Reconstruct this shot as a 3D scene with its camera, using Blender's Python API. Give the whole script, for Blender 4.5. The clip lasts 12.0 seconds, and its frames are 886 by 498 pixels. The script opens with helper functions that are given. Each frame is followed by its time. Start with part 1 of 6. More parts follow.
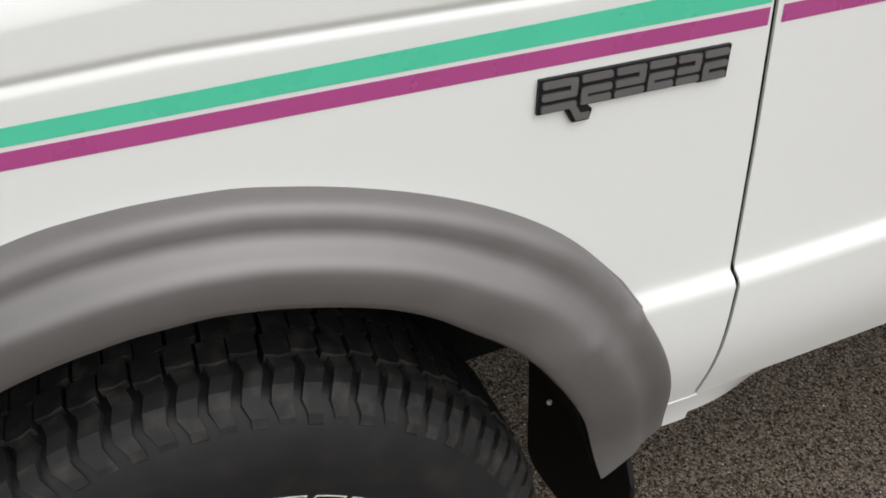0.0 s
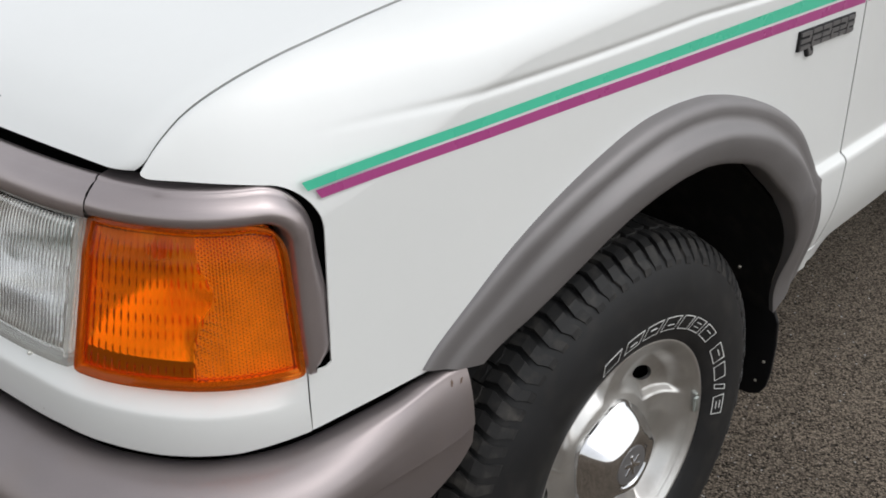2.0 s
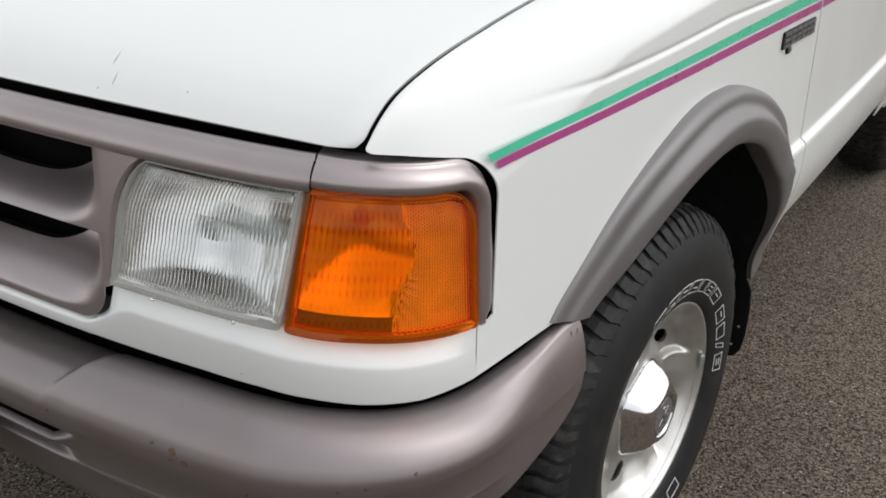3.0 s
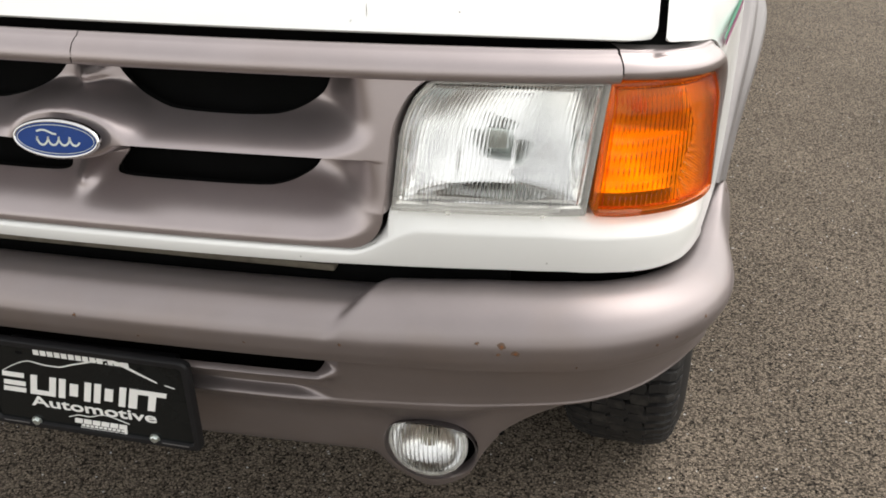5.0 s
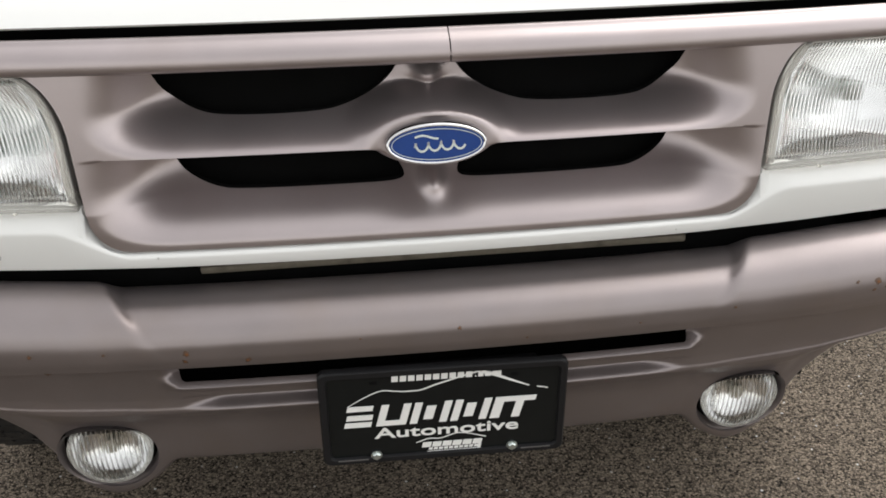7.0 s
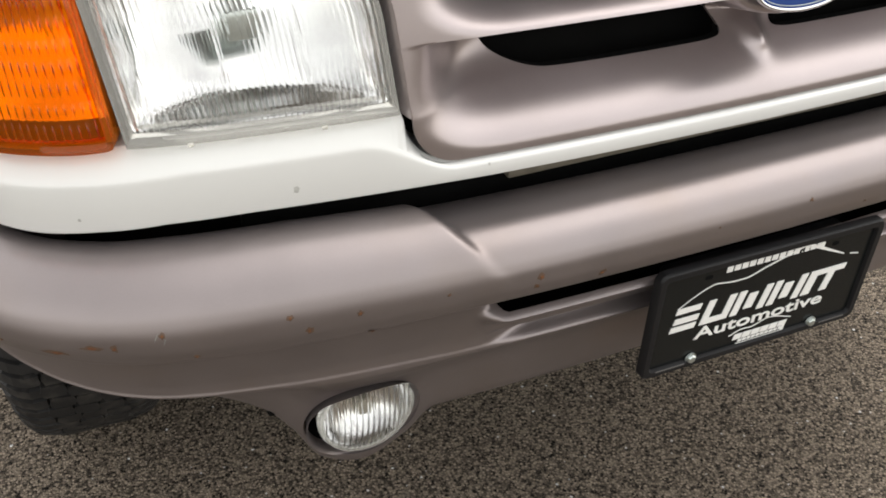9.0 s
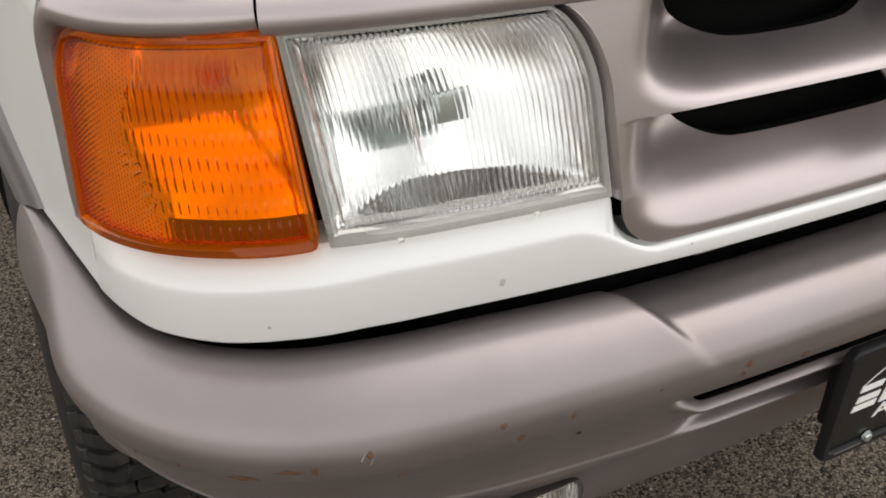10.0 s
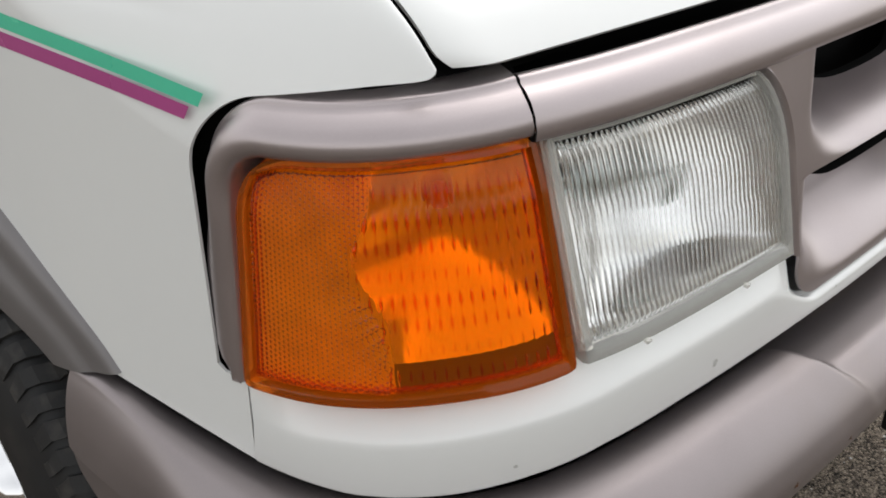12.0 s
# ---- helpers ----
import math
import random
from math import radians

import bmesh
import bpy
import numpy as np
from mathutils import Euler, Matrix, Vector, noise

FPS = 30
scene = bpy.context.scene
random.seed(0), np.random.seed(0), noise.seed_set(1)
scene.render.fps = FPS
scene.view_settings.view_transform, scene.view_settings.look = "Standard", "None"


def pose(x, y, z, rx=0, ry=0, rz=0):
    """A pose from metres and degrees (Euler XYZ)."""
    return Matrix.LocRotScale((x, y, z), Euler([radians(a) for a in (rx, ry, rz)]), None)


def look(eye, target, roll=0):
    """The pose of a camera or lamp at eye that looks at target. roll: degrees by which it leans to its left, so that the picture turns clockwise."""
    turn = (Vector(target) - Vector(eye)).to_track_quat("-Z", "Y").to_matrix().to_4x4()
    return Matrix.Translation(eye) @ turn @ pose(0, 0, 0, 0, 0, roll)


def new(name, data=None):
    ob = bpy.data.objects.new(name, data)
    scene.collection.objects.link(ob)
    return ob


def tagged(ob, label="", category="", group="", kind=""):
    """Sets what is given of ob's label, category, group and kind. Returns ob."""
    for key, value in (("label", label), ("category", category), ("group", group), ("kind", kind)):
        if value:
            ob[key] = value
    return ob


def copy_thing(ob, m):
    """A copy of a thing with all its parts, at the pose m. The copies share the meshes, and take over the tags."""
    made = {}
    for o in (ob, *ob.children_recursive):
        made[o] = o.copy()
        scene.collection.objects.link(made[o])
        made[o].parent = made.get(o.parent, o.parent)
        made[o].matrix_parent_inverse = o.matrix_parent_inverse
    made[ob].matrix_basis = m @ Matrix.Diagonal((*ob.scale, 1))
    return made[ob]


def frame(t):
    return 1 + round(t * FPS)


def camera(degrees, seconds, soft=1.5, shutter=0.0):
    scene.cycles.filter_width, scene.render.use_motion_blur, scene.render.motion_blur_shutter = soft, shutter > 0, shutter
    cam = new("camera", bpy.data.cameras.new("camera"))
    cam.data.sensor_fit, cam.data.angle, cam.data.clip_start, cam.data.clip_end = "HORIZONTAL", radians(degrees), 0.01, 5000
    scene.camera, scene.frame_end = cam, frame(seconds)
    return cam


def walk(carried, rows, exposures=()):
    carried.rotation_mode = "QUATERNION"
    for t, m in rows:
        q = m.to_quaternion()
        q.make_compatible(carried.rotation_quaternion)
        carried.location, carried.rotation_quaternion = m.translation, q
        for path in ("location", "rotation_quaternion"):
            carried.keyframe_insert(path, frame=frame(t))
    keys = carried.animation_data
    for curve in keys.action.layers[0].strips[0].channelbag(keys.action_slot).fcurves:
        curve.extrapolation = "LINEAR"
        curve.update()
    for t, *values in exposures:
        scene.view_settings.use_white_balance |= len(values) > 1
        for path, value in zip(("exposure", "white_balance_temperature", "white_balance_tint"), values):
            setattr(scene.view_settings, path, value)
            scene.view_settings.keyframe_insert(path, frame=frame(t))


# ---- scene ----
# ---------------------------------------------------------------- camera
cam = camera(50.63, 12.0, soft=1.75)
# seconds, eye, yaw (to the left from +y), pitch, roll
PATH = [
    (0, (1.4345, 0.7176, 1.2845), 64.53, -34.93, -0.36),
    (0.5, (1.5608, 0.5145, 1.3320), 59.44, -30.81, 1.07),
    (1, (1.5344, 0.2763, 1.3202), 55.46, -26.98, -0.45),
    (1.5, (1.4555, 0.0223, 1.3030), 50.16, -26.21, -1.94),
    (2, (1.4002, -0.2571, 1.3056), 42.80, -26.72, -0.16),
    (2.5, (1.3690, -0.4770, 1.3316), 37.26, -25.81, 1.11),
    (3, (1.2455, -0.5815, 1.3047), 32.57, -24.88, 0.99),
    (3.5, (1.0821, -0.6550, 1.3319), 27.75, -26.94, 0.38),
    (3.7, (1.0258, -0.6971, 1.3451), 25.70, -28.43, 0.23),
    (5.3, (0.5692, -0.9662, 1.2885), 8.34, -28.15, -0.45),
    (5.5, (0.4870, -0.9631, 1.3012), 5.98, -28.37, -0.34),
    (6, (0.3257, -0.9826, 1.2890), 3.53, -27.84, -0.70),
    (6.5, (0.0755, -0.9967, 1.2933), -1.28, -28.05, -1.02),
    (7, (-0.1150, -0.9923, 1.2805), -6.97, -28.39, -0.52),
    (7.5, (-0.2756, -0.8800, 1.2437), -10.91, -30.03, -0.84),
    (7.7, (-0.3126, -0.8270, 1.2543), -11.38, -32.11, -1.61),
    (9.5, (-0.7969, -0.6025, 1.1656), -27.90, -34.64, 1.75),
    (10, (-0.8362, -0.4989, 1.1683), -27.80, -31.97, 0.44),
    (10.5, (-0.8630, -0.3868, 1.1613), -31.56, -30.45, -0.62),
    (11, (-0.8902, -0.3269, 1.1590), -35.37, -30.35, -0.72),
    (11.5, (-0.9562, -0.2735, 1.1708), -41.68, -30.25, -0.02),
    (12, (-1.0536, -0.2246, 1.1712), -46.12, -29.68, 0.47),
]


def aim(eye, yaw, pitch, roll):
    return pose(*eye, 90 + pitch, 0, yaw) @ pose(0, 0, 0, 0, 0, roll)


EXPOSURES = [(0.0, -0.10, 6500, 10), (0.5, -0.27, 6500, 10), (1.0, -0.45, 6450, 10), (1.5, -0.43, 6300, 10), (2.0, -0.23, 6320, 10), (2.5, -0.18, 6350, 10), (3.5, -0.08, 6450, 10), (5.5, 0.46, 6800, 10), (7.0, 0.34, 6650, 10), (7.7, 0.62, 6650, 10), (9.5, 0.66, 6850, 10), (10.0, 0.52, 6800, 10), (10.5, 0.16, 6700, 10), (11.0, 0.22, 6600, 10), (12.0, 0.22, 6500, 10)]
walk(cam, [(t, aim(eye, yaw, pitch, roll)) for t, eye, yaw, pitch, roll in PATH], [(t, ev + 0.03, kelvin, tint) for t, ev, kelvin, tint in EXPOSURES])

# ---------------------------------------------------------------- sky and sun (overcast)
SUN_ELEV, SUN_AZ = 54.0, 62.0
world = bpy.data.worlds.new("overcast_sky")
scene.world = world
world.use_nodes = True
wn, wl = world.node_tree.nodes, world.node_tree.links
wn.clear()
sky = wn.new("ShaderNodeTexSky")
sky.sky_type = "NISHITA"
sky.sun_disc = False
sky.sun_elevation, sky.sun_rotation = radians(SUN_ELEV), radians(SUN_AZ)
sky.air_density, sky.dust_density, sky.ozone_density = 1.9, 2.2, 1.0
cloud = wn.new("ShaderNodeHueSaturation")
cloud.inputs["Saturation"].default_value = 0.10
sky_bg = wn.new("ShaderNodeBackground")
sky_bg.inputs["Strength"].default_value = 0.25
sky_out = wn.new("ShaderNodeOutputWorld")
wl.new(sky.outputs[0], cloud.inputs["Color"])
wl.new(cloud.outputs[0], sky_bg.inputs["Color"])
wl.new(sky_bg.outputs[0], sky_out.inputs["Surface"])

sun_data = bpy.data.lights.new("sun", "SUN")
sun_data.energy, sun_data.angle, sun_data.color = 0.35, radians(60), (1.0, 0.97, 0.93)
sun = new("sun", sun_data)
sun_dir = Vector((math.sin(radians(SUN_AZ)) * math.cos(radians(SUN_ELEV)), math.cos(radians(SUN_AZ)) * math.cos(radians(SUN_ELEV)), math.sin(radians(SUN_ELEV))))
sun.matrix_world = look(sun_dir * 30, (0, 0, 0))


# ---------------------------------------------------------------- materials
def nodes_of(name):
    m = bpy.data.materials.new(name)
    m.use_nodes = True
    nt = m.node_tree
    return m, nt.nodes, nt.links, nt.nodes["Principled BSDF"]


def surface(name, base, rough, metal=0.0, vary=0.06, scale=30.0, grain=900.0, bump=0.0, coat=0.0, coat_rough=0.05, rough_vary=0.05, specular=0.5, dirt=None, dirt_amount=0.0, dirt_scale=6.0):
    """A paint, plastic, rubber or metal: broad unevenness, fine grain, dull patches and, where asked for, dirt."""
    m, n, k, b = nodes_of(name)
    where = n.new("ShaderNodeTexCoord")
    broad = n.new("ShaderNodeTexNoise")
    broad.inputs["Scale"].default_value, broad.inputs["Detail"].default_value = scale, 5
    fine = n.new("ShaderNodeTexNoise")
    fine.inputs["Scale"].default_value, fine.inputs["Detail"].default_value = grain, 2
    k.new(where.outputs["Object"], broad.inputs["Vector"])
    k.new(where.outputs["Object"], fine.inputs["Vector"])
    both = n.new("ShaderNodeMath")
    both.operation = "MULTIPLY_ADD"
    both.inputs[1].default_value = 0.35
    k.new(fine.outputs["Fac"], both.inputs[0])
    k.new(broad.outputs["Fac"], both.inputs[2])
    ramp = n.new("ShaderNodeMapRange")
    ramp.inputs["From Min"].default_value, ramp.inputs["From Max"].default_value = 0.35, 1.0
    ramp.inputs["To Min"].default_value, ramp.inputs["To Max"].default_value = 1 - vary, 1 + vary
    k.new(both.outputs[0], ramp.inputs["Value"])
    tone = n.new("ShaderNodeMix")
    tone.data_type, tone.blend_type = "RGBA", "MULTIPLY"
    tone.inputs["Factor"].default_value = 1.0
    tone.inputs[6].default_value = (*base, 1)
    k.new(ramp.outputs[0], tone.inputs[7])
    colour = tone.outputs[2]
    if dirt:
        spot = n.new("ShaderNodeTexNoise")
        spot.inputs["Scale"].default_value, spot.inputs["Detail"].default_value = dirt_scale, 8
        k.new(where.outputs["Object"], spot.inputs["Vector"])
        edge = n.new("ShaderNodeMapRange")
        edge.inputs["From Min"].default_value, edge.inputs["From Max"].default_value = 0.5, 0.75
        edge.inputs["To Max"].default_value = dirt_amount
        k.new(spot.outputs["Fac"], edge.inputs["Value"])
        soil = n.new("ShaderNodeMix")
        soil.data_type = "RGBA"
        k.new(edge.outputs[0], soil.inputs["Factor"])
        k.new(colour, soil.inputs[6])
        soil.inputs[7].default_value = (*dirt, 1)
        colour = soil.outputs[2]
    k.new(colour, b.inputs["Base Color"])
    dull = n.new("ShaderNodeMapRange")
    dull.inputs["To Min"].default_value, dull.inputs["To Max"].default_value = max(0.02, rough - rough_vary), rough + rough_vary
    k.new(broad.outputs["Fac"], dull.inputs["Value"])
    k.new(dull.outputs[0], b.inputs["Roughness"])
    b.inputs["Metallic"].default_value = metal
    b.inputs["Specular IOR Level"].default_value = specular
    b.inputs["Coat Weight"].default_value = coat
    b.inputs["Coat Roughness"].default_value = coat_rough
    if bump:
        relief = n.new("ShaderNodeBump")
        relief.inputs["Strength"].default_value, relief.inputs["Distance"].default_value = bump, 0.001
        k.new(both.outputs[0], relief.inputs["Height"])
        k.new(relief.outputs[0], b.inputs["Normal"])
    return m


def lens_material(name, colour, rough=0.02, ior=1.45, noise_bump=0.0, tint=1.0):
    m, n, k, b = nodes_of(name)
    b.inputs["Base Color"].default_value = (*colour, 1)
    b.inputs["Transmission Weight"].default_value = tint
    b.inputs["Roughness"].default_value = rough
    b.inputs["IOR"].default_value = ior
    if noise_bump:
        where = n.new("ShaderNodeTexCoord")
        tex = n.new("ShaderNodeTexNoise")
        tex.inputs["Scale"].default_value = 160
        k.new(where.outputs["Object"], tex.inputs["Vector"])
        relief = n.new("ShaderNodeBump")
        relief.inputs["Strength"].default_value, relief.inputs["Distance"].default_value = noise_bump, 0.001
        k.new(tex.outputs["Fac"], relief.inputs["Height"])
        k.new(relief.outputs[0], b.inputs["Normal"])
    return m


def asphalt_material():
    m, n, k, b = nodes_of("worn_asphalt")
    where = n.new("ShaderNodeTexCoord")
    chips = n.new("ShaderNodeTexVoronoi")
    chips.inputs["Scale"].default_value = 245
    small = n.new("ShaderNodeTexVoronoi")
    small.inputs["Scale"].default_value = 420
    broad = n.new("ShaderNodeTexNoise")
    broad.inputs["Scale"].default_value, broad.inputs["Detail"].default_value = 1.3, 6
    mid = n.new("ShaderNodeTexNoise")
    mid.inputs["Scale"].default_value, mid.inputs["Detail"].default_value = 45, 4
    for tex in (chips, small, broad, mid):
        k.new(where.outputs["Object"], tex.inputs["Vector"])
    grey = n.new("ShaderNodeSeparateColor")
    k.new(chips.outputs["Color"], grey.inputs[0])
    ramp = n.new("ShaderNodeValToRGB")
    for at, c in ((0.0, (0.055, 0.044, 0.035)), (0.40, (0.0125, 0.0088, 0.0062)), (0.70, (0.042, 0.0300, 0.0210)), (0.90, (0.110, 0.081, 0.059)), (1.0, (0.44, 0.36, 0.28))):
        e = ramp.color_ramp.elements[0] if at == 0.0 else (ramp.color_ramp.elements[1] if at == 1.0 else ramp.color_ramp.elements.new(at))
        e.position, e.color = at, (*c, 1)
    ramp.color_ramp.elements[0].color = (0.0035, 0.0024, 0.0017, 1)
    k.new(grey.outputs[0], ramp.inputs[0])
    glint = n.new("ShaderNodeSeparateColor")
    k.new(small.outputs["Color"], glint.inputs[0])
    pale = n.new("ShaderNodeMapRange")
    pale.inputs["From Min"].default_value, pale.inputs["From Max"].default_value = 0.90, 0.97
    pale.inputs["To Max"].default_value = 0.55
    k.new(glint.outputs[0], pale.inputs["Value"])
    stones = n.new("ShaderNodeMix")
    stones.data_type = "RGBA"
    k.new(pale.outputs[0], stones.inputs["Factor"])
    k.new(ramp.outputs[0], stones.inputs[6])
    stones.inputs[7].default_value = (0.36, 0.29, 0.215, 1)
    pits = n.new("ShaderNodeMapRange")
    pits.inputs["From Min"].default_value, pits.inputs["From Max"].default_value = 0.2, 0.75
    pits.inputs["To Min"].default_value, pits.inputs["To Max"].default_value = 1.1, 0.5
    k.new(chips.outputs["Distance"], pits.inputs["Value"])
    shade = n.new("ShaderNodeMix")
    shade.data_type, shade.blend_type = "RGBA", "MULTIPLY"
    shade.inputs["Factor"].default_value = 1.0
    k.new(stones.outputs[2], shade.inputs[6])
    k.new(pits.outputs[0], shade.inputs[7])
    tone = n.new("ShaderNodeMix")
    tone.data_type, tone.blend_type = "RGBA", "MULTIPLY"
    tone.inputs["Factor"].default_value = 1.0
    patches = n.new("ShaderNodeMapRange")
    patches.inputs["From Min"].default_value, patches.inputs["From Max"].default_value = 0.3, 0.7
    patches.inputs["To Min"].default_value, patches.inputs["To Max"].default_value = 0.72, 1.02
    k.new(broad.outputs["Fac"], patches.inputs["Value"])
    k.new(shade.outputs[2], tone.inputs[6])
    k.new(patches.outputs[0], tone.inputs[7])
    k.new(tone.outputs[2], b.inputs["Base Color"])
    b.inputs["Roughness"].default_value = 0.85
    b.inputs["Specular IOR Level"].default_value = 0.12
    height = n.new("ShaderNodeMath")
    height.operation = "ADD"
    k.new(chips.outputs["Distance"], height.inputs[0])
    k.new(small.outputs["Distance"], height.inputs[1])
    relief = n.new("ShaderNodeBump")
    relief.invert = True
    relief.inputs["Strength"].default_value, relief.inputs["Distance"].default_value = 0.9, 0.004
    k.new(height.outputs[0], relief.inputs["Height"])
    k.new(relief.outputs[0], b.inputs["Normal"])
    return m


WHITE = surface("white_paint", (0.68, 0.685, 0.67), 0.22, vary=0.014, scale=4, grain=60, coat=0.25, coat_rough=0.10, rough_vary=0.05)
TRIM = surface("mauve_grey_trim_paint", (0.262, 0.230, 0.229), 0.39, metal=0.74, vary=0.07, scale=14, grain=700, bump=0.08, rough_vary=0.06, dirt=(0.26, 0.20, 0.16), dirt_amount=0.22, dirt_scale=9)
GRILLE = surface("mauve_grey_grille_paint", (0.385, 0.338, 0.338), 0.33, metal=0.80, vary=0.06, scale=14, grain=700, bump=0.06, rough_vary=0.06, dirt=(0.26, 0.20, 0.16), dirt_amount=0.12, dirt_scale=9)
FLARE = surface("grey_flare_plastic", (0.185, 0.174, 0.173), 0.50, metal=0.5, vary=0.08, scale=20, grain=1100, bump=0.12, rough_vary=0.05)
FLAP = surface("black_flap_rubber", (0.006, 0.006, 0.0065), 0.42, vary=0.3, scale=30, grain=500, bump=0.15, specular=0.25)
BLACK = surface("black_plastic", (0.009, 0.009, 0.010), 0.5, specular=0.25, vary=0.2, scale=40, grain=500, bump=0.1)
# Near-black with the shade of gaps, slots and unlit insides put into the colour.
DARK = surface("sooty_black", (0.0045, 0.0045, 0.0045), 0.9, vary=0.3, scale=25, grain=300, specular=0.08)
RUBBER = surface("tyre_rubber", (0.0105, 0.0105, 0.011), 0.55, specular=0.3, vary=0.25, scale=18, grain=400, bump=0.2, dirt=(0.035, 0.031, 0.028), dirt_amount=0.4, dirt_scale=30)
TREAD = surface("dusty_tread_rubber", (0.017, 0.0165, 0.0165), 0.62, specular=0.3, vary=0.35, scale=24, grain=400, bump=0.3, dirt=(0.075, 0.068, 0.060), dirt_amount=0.6, dirt_scale=40)
LINER = surface("dusty_liner", (0.009, 0.009, 0.009), 0.7, vary=0.4, scale=40, grain=300, bump=0.5, specular=0.2, dirt=(0.035, 0.031, 0.027), dirt_amount=0.5, dirt_scale=34)
ALLOY = surface("brushed_alloy", (0.60, 0.59, 0.57), 0.38, metal=0.9, vary=0.08, scale=20, grain=500, rough_vary=0.1, dirt=(0.22, 0.18, 0.14), dirt_amount=0.45, dirt_scale=11)
CHROME = surface("chrome", (0.66, 0.66, 0.67), 0.07, metal=1.0, vary=0.03, scale=12, grain=300, rough_vary=0.03, dirt=(0.3, 0.27, 0.24), dirt_amount=0.2, dirt_scale=30)
MIRROR = surface("reflector_silver", (0.84, 0.84, 0.84), 0.12, metal=1.0, vary=0.04, scale=20, grain=300, rough_vary=0.04)
DIFFUSER = surface("lamp_housing_silver", (0.90, 0.89, 0.87), 0.24, metal=0.8, vary=0.05, scale=20, grain=300, rough_vary=0.05)
SKIRT = surface("dull_lamp_plastic", (0.16, 0.15, 0.14), 0.5, vary=0.1, scale=30, grain=300)
BACKING = surface("reflex_backing", (0.80, 0.75, 0.69), 0.40, metal=0.6, vary=0.2, scale=60, grain=500)
ZINC = surface("zinc_bolt", (0.55, 0.60, 0.58), 0.3, metal=0.9, vary=0.1, scale=200, grain=900)
CLEAR = lens_material("clear_lens", (0.97, 0.975, 0.97), 0.0, 1.42)
RIM_CLEAR = lens_material("hazy_lens_rim", (0.78, 0.77, 0.72), 0.15, 1.32, tint=0.72)
AMBER = lens_material("amber_lens", (1.0, 0.385, 0.008), 0.015, 1.28)
AMBER_RIM = lens_material("amber_lens_rim", (0.86, 0.19, 0.008), 0.10, 1.35, tint=0.8)
GLASS = lens_material("window_glass", (0.75, 0.80, 0.78), 0.0, 1.45)
GREEN = surface("green_stripe", (0.075, 0.52, 0.33), 0.28, vary=0.05, scale=14, grain=300, coat=0.3)
PURPLE = surface("purple_stripe", (0.37, 0.06, 0.215), 0.28, vary=0.06, scale=14, grain=300, coat=0.3)
PLATE = surface("black_plate", (0.008, 0.009, 0.009), 0.22, specular=0.2, vary=0.15, scale=40, grain=300)
LETTER = surface("white_lettering", (0.80, 0.80, 0.78), 0.4, vary=0.04, scale=40, grain=300)
TYRE_WHITE = surface("raised_white_rubber", (0.62, 0.62, 0.60), 0.55, vary=0.12, scale=60, grain=500)
BADGE_GREY = surface("satin_badge_grey", (0.16, 0.155, 0.155), 0.35, metal=0.4, vary=0.08, scale=60, grain=600)
BLUE = surface("blue_enamel", (0.006, 0.038, 0.185), 0.30, vary=0.08, scale=50, grain=400, specular=0.25)
RUST = surface("rust", (0.15, 0.055, 0.018), 0.85, vary=0.45, scale=160, grain=900, bump=0.4)
RUST_STAIN = surface("rust_stain", (0.105, 0.064, 0.043), 0.6, vary=0.25, scale=160, grain=900)
BEIGE = surface("dirty_beige_paint", (0.14, 0.122, 0.092), 0.7, vary=0.3, scale=30, grain=300, dirt=(0.03, 0.024, 0.018), dirt_amount=0.9, dirt_scale=30)
STEEL = surface("dull_grey_steel", (0.42, 0.39, 0.33), 0.6, metal=0.3, vary=0.2, scale=30, grain=300, dirt=(0.12, 0.09, 0.06), dirt_amount=0.7, dirt_scale=16)
BULB_ORANGE = surface("bulb_orange", (0.50, 0.20, 0.05), 0.35, vary=0.1, scale=40, grain=200)
STONE_GREY = surface("dull_grey_spot", (0.42, 0.42, 0.40), 0.6, vary=0.2, scale=200, grain=900)
ASPHALT = asphalt_material()


# ---------------------------------------------------------------- mesh helpers
CENTRE = Vector((0.0, 1.6, 0.6))


def link(name, bm, material, parent=None, label="", smooth=True, out=None):
    """Turns a bmesh into one mesh object; open shells are turned to face away from the centre given."""
    bm.normal_update()
    if out is not None:
        if sum(f.calc_area() * f.normal.dot(f.calc_center_median() - Vector(out)) for f in bm.faces) < 0:
            bmesh.ops.reverse_faces(bm, faces=bm.faces[:])
    me = bpy.data.meshes.new(name)
    bm.to_mesh(me)
    bm.free()
    me.materials.append(material)
    if smooth:
        me.shade_smooth()
    ob = new(name, me)
    if parent is not None:
        ob.parent = parent
    if label:
        ob["label"] = label
    return ob


def part(name, bm, material, parent, label="", smooth=True, out=None, thick=0.0, split=35):
    ob = link(name, bm, material, parent, label, smooth, out)
    if thick:
        s = ob.modifiers.new("thickness", "SOLIDIFY")
        s.thickness, s.offset = thick, -1
    if smooth and split:
        e = ob.modifiers.new("edges", "EDGE_SPLIT")
        e.split_angle = radians(split)
    if material in (CLEAR, RIM_CLEAR, AMBER, AMBER_RIM, GLASS):
        ob.visible_shadow = False
    return ob


